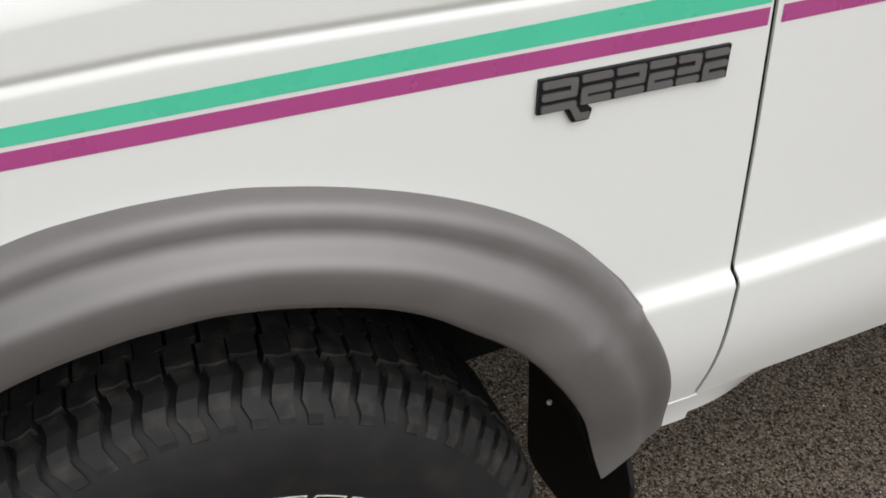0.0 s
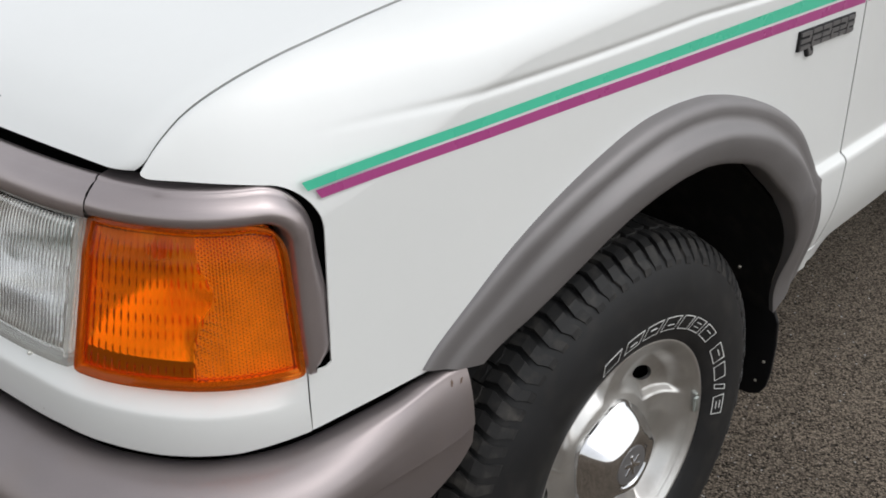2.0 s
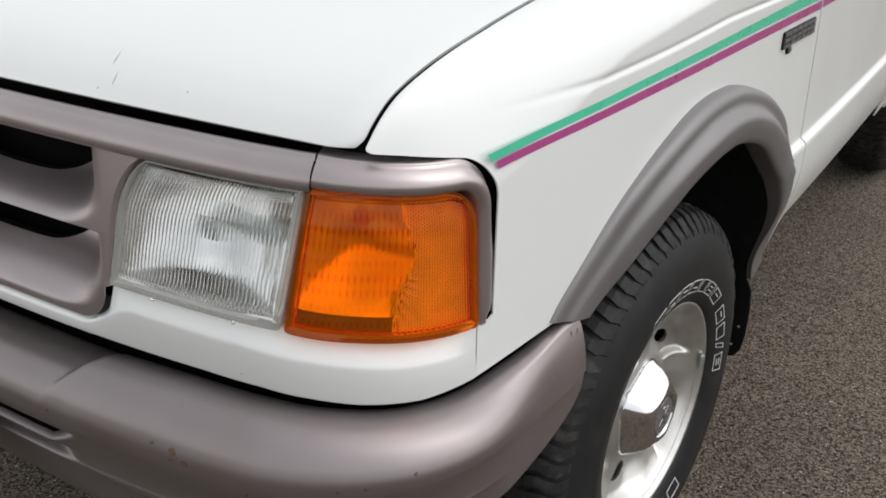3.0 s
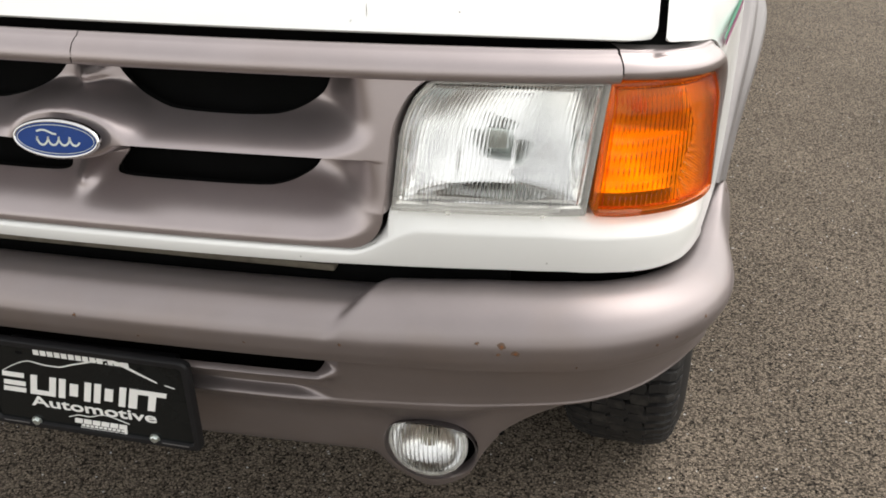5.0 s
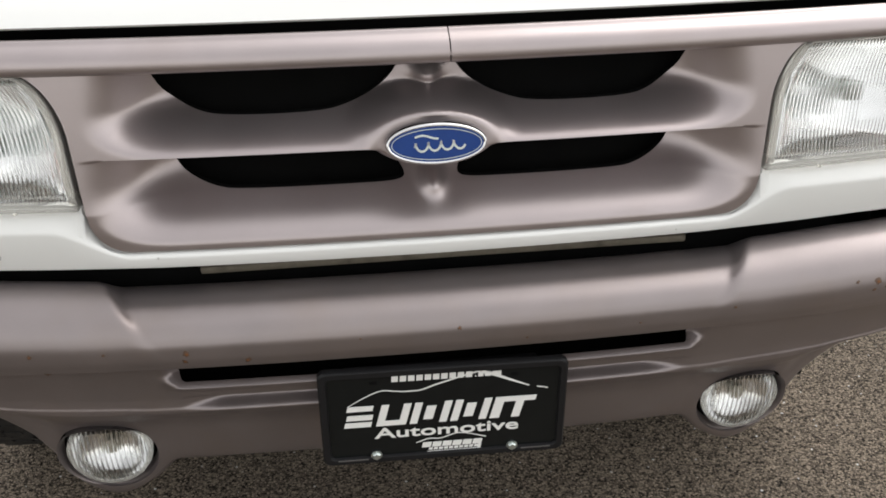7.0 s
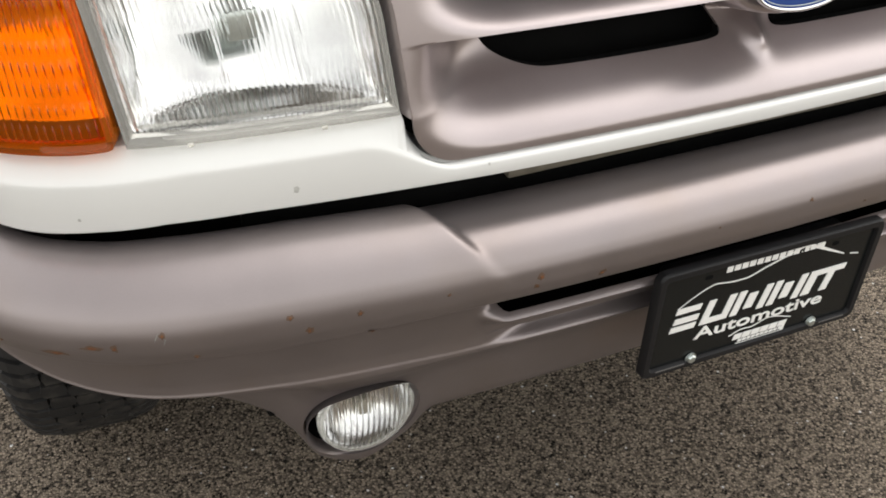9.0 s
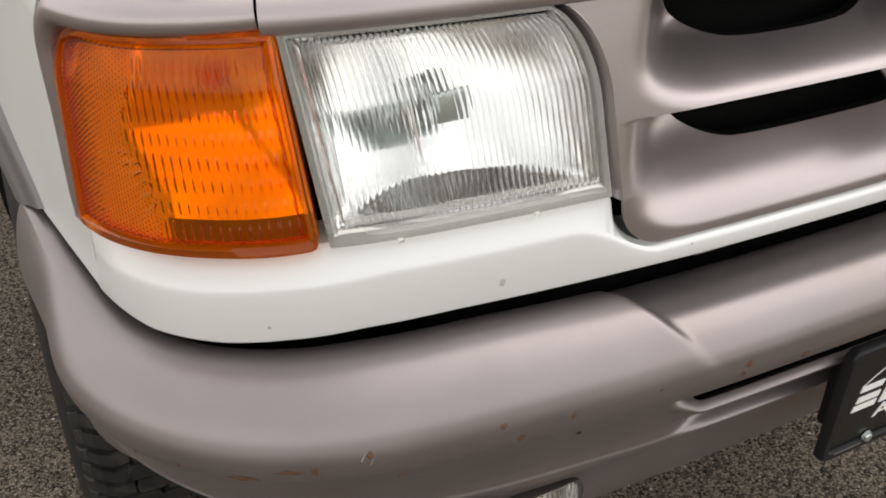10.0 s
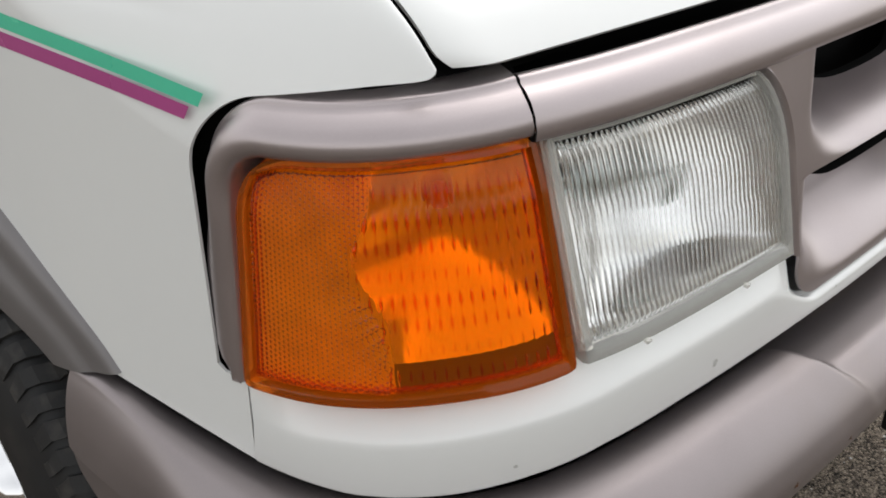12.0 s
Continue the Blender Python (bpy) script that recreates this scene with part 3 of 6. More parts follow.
def bezel_bar(u0, u1, n=60):
    rows = []
    for u in np.linspace(u0, u1, n):
        drop = float(np.interp(abs(u), [0, u_at_x(0.5), u_at_x(0.668)], [0, 0, 0.004]))
        row = [(-0.03, 0.9615), (-0.002, 0.962), (0.003, 0.9645), (0.0055, 0.9705), (0.0045, 0.9795), (0.0005, 0.9865), (-0.0070, 0.9915), (-0.0125, 0.9930), (-0.0132, 0.9955), (-0.0165, 0.9972), (-0.0205, 0.9965), (-0.028, 0.993), (-0.031, 0.98)]
        row = [(o, q - drop * float(smooth01(0.975, 0.985, q)) * 0.3) for o, q in row]
        rows.append([skin(u, z, off, LEAN) for off, z in row])
    return grid_mesh(np.array(rows).reshape(n, -1, 3))


U_SPLIT = float(u_at_x(0.668))
part("bezel_bar", bezel_bar(float(u_at_x(0.0215)), U_SPLIT - 0.001), GRILLE, truck, "grey bar above grille and headlamp", out=CENTRE, split=60)
part("bezel_bar", bezel_bar(-U_SPLIT + 0.001, float(u_at_x(0.0200))), GRILLE, truck, "grey bar above grille and headlamp", out=CENTRE, split=60)


def bezel_end():
    u_end, r = float(u_at_y(0.2190)), 0.046
    top, half = 0.9805, 0.0160
    path = [(u, top - 0.010 * (u - U_SPLIT) / (u_end - r - U_SPLIT)) for u in np.linspace(U_SPLIT + 0.001, u_end - r, 26)]
    path += [(u_end - r + r * math.sin(a), top - 0.010 - r + r * math.cos(a)) for a in np.linspace(0, math.pi / 2, 14)[1:]]
    path += [(u_end + 0.006 * k, z) for k, z in zip(np.linspace(0, 1, 24), np.linspace(top - r - 0.010, 0.789, 24)[0:])][1:]
    path = np.array(path)
    tan = np.gradient(path, axis=0)
    tan /= np.linalg.norm(tan, axis=1)[:, None]
    nor = np.stack([-tan[:, 1], tan[:, 0]], -1)  # towards the outer edge
    rows = []
    for i, (p, nrm) in enumerate(zip(path, nor)):
        down = float(smooth01(0.93, 0.86, p[1]))
        h = half
        row = []
        for a, off in ((-1.0, -0.034), (-0.98, -0.014), (-0.92, -0.004), (-0.78, 0.0015), (-0.4, 0.0045), (0.0, 0.003), (0.35, -0.002), (0.65, -0.009), (0.80, -0.0135), (0.86, -0.0138), (0.93, -0.0142), (0.98, -0.0165), (1.0, -0.021), (1.0, -0.045)):
            flat = 0.6 + 0.4 * (1 - down)
            e = min(1.0, max(0.0, (0.808 - p[1]) / 0.019)) if i > 40 else 0.0
            q = p + nrm * (a if a < 0 else -1 + (a + 1) * math.sqrt(1 - 0.9 * e * e)) * h * (1 if a < 0 else 1 + 0.24 * down)
            row.append(skin(q[0], q[1], off * flat + 0.001 + 0.003 * min(1.0, i / 20), LEAN))
        rows.append(row)
    return grid_mesh(np.array(rows).reshape(len(path), -1, 3))


surround = part("lamp_surround", bezel_end(), GRILLE, truck, "grey surround of the corner lamp", out=CENTRE, split=60)
mirrored(surround)


def dark_backing():
    rows = []
    for u in np.linspace(-float(u_at_y(0.30)), float(u_at_y(0.30)), 120):
        rows.append([skin(u, z, -0.045 - d, LEAN) for z, d in ((0.58, 0.05), (0.70, 0.05), (0.955, 0.055), (1.000, 0.01), (1.003, 0.03), (1.0, 0.07))])
    return grid_mesh(np.array(rows).reshape(120, -1, 3))



def gap_lining():
    """Near-black strip standing in for shade at the bottom of the gap between hood, fender and lamp surround."""
    rows = []
    for u in np.linspace(float(u_at_x(0.66)), float(u_at_y(0.262)), 80):
        rows.append([skin(u, z, off, LEAN) for z, off in ((0.962, -0.030), (0.990, -0.030), (0.998, -0.042), (1.000, -0.085))])
    top = grid_mesh(np.array(rows).reshape(80, -1, 3))
    rows = []
    for u in np.linspace(float(u_at_y(0.226)), float(u_at_y(0.268)), 12):
        rows.append([skin(u, z, -0.026, LEAN) for z in np.linspace(0.775, 0.99, 14)])
    return joined([top, grid_mesh(np.array(rows).reshape(12, -1, 3))])


# Sheet behind lamps and grille, its near-black colour standing in for the cavity's shade.
part("lamp_bucket", dark_backing(), DARK, truck, "near-black sheet for the shaded cavity behind the lamps", out=CENTRE)
lining = part("gap_lining", gap_lining(), DARK, truck, "near-black strip as shade in the gap round the lamp surround", out=CENTRE)
mirrored(lining)

# ---- grille
OPEN_UP = [(0.023, 0.99), (0.032, 0.946), (0.046, 0.926), (0.066, 0.913), (0.095, 0.902), (0.13, 0.8965), (0.245, 0.8965), (0.278, 0.902), (0.301, 0.914), (0.319, 0.932), (0.336, 0.99)]
OPEN_LOW = [(0.095, 0.8645), (0.066, 0.855), (0.047, 0.838), (0.034, 0.820), (0.032, 0.812), (0.042, 0.8085), (0.07, 0.8075), (0.235, 0.8075), (0.262, 0.811), (0.286, 0.820), (0.304, 0.833), (0.315, 0.8645)]


def softened(poly):
    """Cuts a polygon's corners twice, so that it runs round."""
    for _ in range(2):
        cut = []
        for (a, b), (c, d) in zip(poly, poly[1:] + poly[:1]):
            cut += [(0.75 * a + 0.25 * c, 0.75 * b + 0.25 * d), (0.25 * a + 0.75 * c, 0.25 * b + 0.75 * d)]
        poly = cut
    return poly


OPEN_UP, OPEN_LOW = softened(OPEN_UP), softened(OPEN_LOW)


def grille_open(x, z):
    a = np.abs(x)
    return np.minimum(poly_sdf(a, z, OPEN_UP), poly_sdf(a, z, OPEN_LOW))


def lamp_inner(z):
    """The headlamp's inner edge at a height."""
    up = np.clip((np.asarray(z, float) - 0.89) / 0.0765, 0, 0.999)
    return 0.413 + 0.09 * (z - 0.81) + 0.05 * (1 - np.sqrt(1 - up**2))


def grille_edge(z):
    """Half width of the grille panel at a height."""
    return lamp_inner(np.maximum(z, 0.80)) - 0.0090


def scooped(z_lip, height, soft=0.0060):
    """Depth of a scooped bowl behind the grille's face over |x| and z, softened all round; returns a lookup."""
    gx, gz = np.arange(-0.04, 0.52, 0.001), np.arange(0.70, 1.03, 0.001)
    A, Z = np.meshgrid(np.abs(gx), gz, indexing="ij")
    ends = 1 - np.clip((0.398 - 0.15 * (Z - 0.86) - A) / 0.110, 0, 1)
    q = np.clip(1 - ((1 - np.clip((Z - z_lip) / height, 0, 1)) ** 2.6 + ends**2.6) ** (1 / 2.6), 0, 1)
    d = 0.165 * q**1.5
    d = d / (1 + (d / 0.078) ** 3) ** (1 / 3)
    k = np.exp(-((np.arange(-24, 25) * 0.001 / soft) ** 2) / 2)
    k /= k.sum()
    d = np.apply_along_axis(lambda r: np.convolve(np.pad(r, 24, mode="edge"), k, "valid"), 0, d)
    kz = np.exp(-((np.arange(-24, 25) * 0.001 / (soft * 0.35)) ** 2) / 2)
    kz /= kz.sum()
    d = np.apply_along_axis(lambda r: np.convolve(np.pad(r, 24, mode="edge"), kz, "valid"), 1, d)

    def at(a, z):
        i, j = np.clip((a + 0.04) / 0.001, 0, len(gx) - 2), np.clip((z - 0.70) / 0.001, 0, len(gz) - 2)
        i0, j0 = i.astype(int), j.astype(int)
        f, g = i - i0, j - j0
        return (d[i0, j0] * (1 - f) + d[i0 + 1, j0] * f) * (1 - g) + (d[i0, j0 + 1] * (1 - f) + d[i0 + 1, j0 + 1] * f) * g

    return at


LOW_BOWL, UP_BOWL = scooped(0.7640, 0.080), scooped(0.8680, 0.056)


def grille_depth(x, z):
    x, z = np.broadcast_arrays(np.asarray(x, float), np.asarray(z, float))
    a = np.abs(x)
    low, rise = LOW_BOWL(a, z), UP_BOWL(a, z)
    # sharp lower edge of the bar, over the lower bowl
    d = np.where(z < 0.8645, low, np.where(z < 0.8685, low + (rise - low) * smooth01(0.8645, 0.8685, z), rise))
    # pillow behind the oval badge, and the knobs above and below it
    pod = np.sqrt((x / 0.076) ** 2 + ((z - 0.878) / 0.033) ** 2)
    d = d * smooth01(0.86, 1.42, pod) - 0.003 * smooth01(1.15, 0.85, pod)
    for kz in (0.931, 0.812):
        d = d - 0.024 * np.exp(-((x / 0.0165) ** 2) - ((z - kz) / 0.0165) ** 2)
    return d


def grille_place(x, z):
    u = np.sign(x) * np.interp(np.abs(x), _tx[:2000], _tab[:2000])
    p = skin(u, z, -0.002, LEAN)
    p[..., 1] += grille_depth(x, z)
    return p


def grille_keep(x, z):
    across, up, r = grille_edge(z) - np.abs(x), z - 0.7575, 0.046
    corner = np.where((across < r) & (up < r), r - np.hypot(r - np.minimum(across, r), r - np.minimum(up, r)), np.minimum(across, up))
    return np.minimum(grille_open(x, z), np.minimum(corner, 0.966 - z))


grille_bm = cut_grid(np.r_[np.linspace(-0.486, -0.05, 132), np.linspace(-0.048, 0.048, 56), np.linspace(0.05, 0.486, 132)], np.r_[np.linspace(0.755, 0.862, 54), np.linspace(0.8635, 0.8725, 10), np.linspace(0.874, 0.969, 48)], grille_place, grille_keep)
grille = part("grille", grille_bm, GRILLE, truck, "grey plastic grille with four slots and a crossbar", out=(0, 2, 0.86), thick=0.0025, split=70)
rim_bm = bmesh.new()
for side in (-1, 1):
    for k, poly in enumerate((OPEN_UP, OPEN_LOW)):
        p = resampled(poly, 60)
        front = grille_place(side * p[:, 0], p[:, 1])
        back = front + np.array([0, 0.010, 0.0])
        rows = [[rim_bm.verts.new(a), rim_bm.verts.new(b)] for a, b in zip(front, back)]
        for r0, r1 in zip(rows, rows[1:]):
            rim_bm.faces.new((r0[0], r1[0], r1[1], r0[1]))
# Slot walls in near-black instead of grille grey, as shade inside the slots.
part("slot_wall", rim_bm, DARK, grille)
for side in (-1, 1):
    zs = np.linspace(0.806, 0.960, 40)
    face = grille_place(side * (grille_edge(zs) - 0.0002), zs)
    wall = [face + np.array([side * dx, dy, 0.0]) for dx, dy in ((0.0, -0.0004), (0.0016, 0.0016), (0.0030, 0.0060), (0.0045, 0.016), (0.0060, 0.034))]
    part("grille_return", grid_mesh(np.array(wall)), GRILLE, grille, "grey side return of the grille", out=(0, 2, 0.86), thick=0.0015, split=60)
# Radiator and fins, near-black so that the slots read as deep shade.
fins = []
for z in np.arange(0.74, 1.0, 0.009):
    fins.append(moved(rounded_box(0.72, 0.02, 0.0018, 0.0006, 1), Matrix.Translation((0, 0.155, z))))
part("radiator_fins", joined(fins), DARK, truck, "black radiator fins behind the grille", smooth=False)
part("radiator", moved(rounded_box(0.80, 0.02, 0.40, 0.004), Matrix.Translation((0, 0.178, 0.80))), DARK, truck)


# ---- oval badge on the grille: chrome ring, blue field, silver stroke
def oval(a, b, n=64):
    return [(a * math.cos(t), b * math.sin(t)) for t in np.linspace(0, 2 * math.pi, n, endpoint=False)]


emblem_tilt = radians(14)


def on_emblem(a, b, c):
    return Vector((a, 0.0015 - c + b * math.sin(emblem_tilt), 0.8785 + b * math.cos(emblem_tilt)))


EMB_A, EMB_B = 0.0585, 0.0243
emblem = part("emblem", slab(oval(EMB_A - 0.002, EMB_B - 0.002), 0.004, on_emblem), CHROME, truck, "blue oval maker's badge with chrome ring", smooth=False)
part("blue_field", slab(oval(EMB_A - 0.0044, EMB_B - 0.0042), 0.0052, on_emblem), BLUE, emblem, smooth=False)
ring = [[on_emblem(a, b, c) for a, b in oval(EMB_A - d, EMB_B - d, 72)] for d, c in ((0.0, 0.0), (0.0, 0.0030), (0.0008, 0.0052), (0.0020, 0.0062), (0.0034, 0.0060), (0.0044, 0.0050))]
part("chrome_ring", grid_mesh(np.array(ring), closed_v=True), CHROME, emblem, "rounded chrome ring", split=0)
line = [[on_emblem(a, b, c) for a, b in oval(EMB_A - d, EMB_B - d, 72)] for d, c in ((0.0064, 0.0053), (0.0065, 0.0057), (0.0072, 0.0057), (0.0073, 0.0053))]
part("silver_line", grid_mesh(np.array(line), closed_v=True), ZINC, emblem, smooth=False)


def ribbon(points, width, lift, place):
    """A thin stroke along points, as a flat raised strip."""
    pts = np.array(points)
    tan = np.gradient(pts, axis=0)
    tan /= np.linalg.norm(tan, axis=1)[:, None] + 1e-9
    nor = np.stack([-tan[:, 1], tan[:, 0]], -1)
    w = np.broadcast_to(width, (len(pts),))
    left, right = pts + nor * w[:, None] / 2, pts - nor * w[:, None] / 2
    bm = bmesh.new()
    a = [bm.verts.new(place(*p, lift)) for p in left]
    b = [bm.verts.new(place(*p, lift)) for p in right]
    c = [bm.verts.new(place(*p, 0.0)) for p in left]
    d = [bm.verts.new(place(*p, 0.0)) for p in right]
    for i in range(len(pts) - 1):
        bm.faces.new((a[i], b[i], b[i + 1], a[i + 1]))
        bm.faces.new((a[i + 1], c[i + 1], c[i], a[i]))
        bm.faces.new((b[i], d[i], d[i + 1], b[i + 1]))
    bmesh.ops.recalc_face_normals(bm, faces=bm.faces[:])
    return bm


s = np.linspace(0, 1, 40)
stroke = np.stack([-0.028 + 0.058 * s + 0.0028 * np.cos(s * 25), 0.0052 * np.sin(s * 25) - 0.003 + 0.002 * s], -1)
part("silver_stroke", ribbon(stroke, 0.0024, 0.0058, on_emblem), ZINC, emblem, "silver stroke across the blue field", smooth=False)
s = np.linspace(0, 1, 24)
part("silver_stroke", ribbon(np.stack([-0.025 + 0.027 * s, 0.0085 + 0.002 * np.sin(s * 5)], -1), 0.0022, 0.0058, on_emblem), ZINC, emblem, smooth=False)


# ---- headlamps
def headlamp(parent):
    x_in = lamp_inner

    def at(s, v, off):
        z = 0.8105 + v * (0.9655 - 0.8105)
        x = x_in(z) + s * (0.642 + 0.018 * v - x_in(z))
        return skin(np.interp(x, _tx[:2000], _tab[:2000]), z, off, LEAN)

    lamp = empty("headlamp", parent)
    lamp["label"] = "clear ribbed headlamp with silver reflector"
    n, m = 769, 24
    S1, V1 = np.meshgrid(np.linspace(0.035, 0.965, n), np.linspace(0.075, 0.955, m), indexing="ij")
    tier = np.floor(V1 * 5.0 + 0.35)
    rib = np.sin(S1 * np.pi * 46) ** 2
    field = 1.0 - 0.55 * smooth01(0.50, 0.515, S1) * smooth01(0.98, 0.96, S1) * (smooth01(0.30, 0.31, V1) - smooth01(0.62, 0.63, V1))
    off = -0.003 + (0.00075 + 0.00015 * np.sin(tier * 2.3)) * rib * field + 0.0009 * np.mod(V1 * 4.0 + 0.35, 1.0)
    edge = np.minimum(np.minimum(S1 - 0.035, 0.965 - S1) * 20, np.minimum(V1 - 0.075, 0.955 - V1) * 12)
    off = off - 0.004 * (1 - smooth01(0, 0.35, edge))
    part("lens", grid_mesh(at(S1, V1, off)), CLEAR, lamp, "clear lens with upright ribs", out=CENTRE, thick=0.0035, split=0)
    # rim of the lens
    loops = []
    for k, (s_in, v_in, o) in enumerate(((0.0, 0.0, -0.03), (0.0, 0.0, -0.006), (0.006, 0.010, -0.001), (0.030, 0.060, -0.001), (0.038, 0.082, -0.006), (0.038, 0.082, -0.02))):
        ring_pts = []
        for a in np.linspace(0, 1, 40, endpoint=False):
            ring_pts.append((s_in + a * (1 - 2 * s_in), v_in))
        for a in np.linspace(0, 1, 30, endpoint=False):
            ring_pts.append((1 - s_in, v_in + a * (1 - v_in * 1.6)))
        for a in np.linspace(0, 1, 40, endpoint=False):
            ring_pts.append((1 - s_in - a * (1 - 2 * s_in), 1 - v_in * 0.6))
        for a in np.linspace(0, 1, 30, endpoint=False):
            ring_pts.append((s_in, 1 - v_in * 0.6 - a * (1 - v_in * 1.6)))
        q = np.array(ring_pts)
        loops.append(at(q[:, 0], q[:, 1], o))
    part("lens_rim", grid_mesh(np.array(loops), closed_v=True), RIM_CLEAR, lamp, "hazy yellowed lens rim", out=CENTRE, split=60)
    # reflector: a bowl round the bulb with flat floor and ceiling
    A, B = np.meshgrid(np.linspace(0, 1, 70), np.linspace(0, 1, 44), indexing="ij")
    edge_d = np.minimum(np.minimum(A, 1 - A) / 0.16, np.minimum(B, 1 - B) / 0.22)
    bowl = np.clip(1 - ((A - 0.50) / 0.60) ** 2 - ((B - 0.78) / 1.0) ** 2, 0, 1)
    depth = 0.012 + 0.075 * smooth01(0, 0.45, edge_d) * (0.15 + 0.85 * bowl)
    facet = 0.006 * (smooth01(0.60, 0.605, A) - smooth01(0.30, 0.305, A)) * smooth01(0.2, 1, edge_d)
    part("reflector", grid_mesh(at(0.02 + A * 0.96, 0.03 + B * 0.94, -(depth + facet))), MIRROR, lamp, "silver reflector", split=30)
    # bulb shade and holder
    c = at(np.array(0.50), np.array(0.52), -0.045)
    shade = joined([moved(rounded_box(0.026, 0.006, 0.026, 0.003), Matrix.Translation(Vector(c) + Vector((0, -0.014, 0)))), moved(lathe([(0.0, 0.0), (0.0, 0.008), (0.030, 0.009), (0.040, 0.011)], 24, "y"), Matrix.Translation(Vector(c) + Vector((0, -0.012, 0))))])
    part("bulb_shade", shade, ZINC, lamp, "dull grey bulb shade")
    # two adjusting lugs under the lens
    for s in (0.30, 0.78):
        b = moved(rounded_box(0.005, 0.004, 0.003, 0.0008), Matrix.Translation(Vector(at(np.array(s), np.array(0.012), 0.001))))
        part("lens_lug", b, RIM_CLEAR, lamp)
    return lamp


def mirrored_group(group):
    """The mirrored twin of an empty and the parts under it."""
    twin = empty(group.name.split(".")[0], group.parent)
    if "label" in group:
        twin["label"] = group["label"]
    for child in group.children:
        mirrored(child, twin)
    return twin


mirrored_group(headlamp(truck))


# ---- amber corner lamps
def amber_split(v):
    """Where the ribbed front of the amber lens gives way to the prismatic side."""
    return 0.53 + 0.04 * v + 0.09 * np.exp(-(((v - 0.58) / 0.16) ** 2))


def corner_lamp(parent):
    u0, u1 = float(u_at_x(0.6480)), float(u_at_y(0.2090))

    def at(s, v, off):
        s, v = np.asarray(s, float), np.asarray(v, float)
        for s0, v0, ds, dv in ((1.0, 1.0, -0.15, -0.17), (1.0, 0.0, -0.05, 0.06), (0.0, 1.0, 0.05, -0.06), (0.0, 0.0, 0.04, 0.05)):
            a, b = np.clip((s - s0 - ds) / -ds, 0, 1), np.clip((v - v0 - dv) / -dv, 0, 1)
            ca, cb = a * np.sqrt(1 - b**2 / 2), b * np.sqrt(1 - a**2 / 2)
            s, v = s + (ca - a) * -ds, v + (cb - b) * -dv
        low = 0.811 - 0.023 * np.clip(s, 0, 1) ** 0.8
        high = 0.9645 - 0.008 * s - 0.006 * smooth01(0.80, 1.0, s)
        z = low + v * (high - low)
        u = u0 + s * (u1 - u0) + 0.013 * v * (1 - s) - 0.010 * v * s
        return skin(u, z, off + 0.007 * smooth01(0.30, 0.85, s) - 0.004 * s * v - 0.006 * smooth01(0.75, 1.0, v), LEAN + 0.02)

    lamp = empty("corner_lamp", parent)
    lamp["label"] = "amber wrap-around corner lamp with ribbed lens"
    n, m = 520, 220
    S1, V1 = np.meshgrid(np.linspace(0.03, 0.97, n), np.linspace(0.05, 0.955, m), indexing="ij")
    split = amber_split(V1)
    front = smooth01(0.008, -0.008, S1 - split)
    ribs = np.sin(S1 * np.pi * 30) ** 2 * (0.0011 + 0.0003 * np.sin(V1 * 19)) + 0.0005 * np.sin(V1 * 60 + 0.4 * np.sin(S1 * 9)) * np.sin(S1 * np.pi * 30) ** 2
    tri = np.cos(S1 * 410) + np.cos(S1 * 205 + V1 * 270) + np.cos(S1 * 205 - V1 * 270)
    prism = 0.0002 * tri
    fan = 0.0016 * np.abs(np.sin(np.arctan2(V1 - 0.55, S1 - 0.30) * 22)) * smooth01(0.15, 0.02, S1 - split)
    off = -0.002 + ribs * front + (prism + fan * smooth01(0.60, 0.35, V1)) * (1 - front)
    edge = np.minimum(np.minimum(S1 - 0.03, 0.97 - S1) * 20, np.minimum(V1 - 0.05, 0.955 - V1) * 14)
    off = off - 0.004 * (1 - smooth01(0, 0.3, edge))
    part("lens", grid_mesh(at(S1, V1, off)), AMBER, lamp, "amber lens, ribbed in front, prismatic at the side", out=CENTRE, thick=0.003, split=0)
    loops = []
    for s_in, v_in, o in ((0.0, 0.0, -0.035), (0.0, 0.0, -0.004), (0.006, 0.010, 0.0005), (0.028, 0.045, 0.0005), (0.034, 0.058, -0.004), (0.034, 0.058, -0.016)):
        pts = [(s_in + a * (1 - 2 * s_in), v_in) for a in np.linspace(0, 1, 50, endpoint=False)]
        pts += [(1 - s_in, v_in + a * (1 - 2 * v_in)) for a in np.linspace(0, 1, 36, endpoint=False)]
        pts += [(1 - s_in - a * (1 - 2 * s_in), 1 - v_in) for a in np.linspace(0, 1, 50, endpoint=False)]
        pts += [(s_in, 1 - v_in - a * (1 - 2 * v_in)) for a in np.linspace(0, 1, 36, endpoint=False)]
        q = np.array(pts)
        loops.append(at(q[:, 0], q[:, 1], o))
    part("lens_rim", grid_mesh(np.array(loops), closed_v=True), AMBER_RIM, lamp, "smooth amber lens rim", out=CENTRE, split=60)
    # bowl behind the ribbed front, its dull skirt below, and the flat backing of the prismatic side
    A, B = np.meshgrid(np.linspace(0, 1, 60), np.linspace(0, 1, 60), indexing="ij")
    v = 0.16 + B * 0.80
    s = 0.02 + A * (amber_split(v) - 0.02)
    bowl = np.clip(1 - np.where(B < 0.52, (0.52 - B) / 0.52, (B - 0.52) / 0.48) ** 2, 0, 1) * np.clip(1 - ((A - 0.50) / 0.50) ** 2, 0, 1)
    depth = 0.012 + 0.040 * bowl
    part("reflector", grid_mesh(at(s, v, -depth)), DIFFUSER, lamp, "silver reflector", split=40)
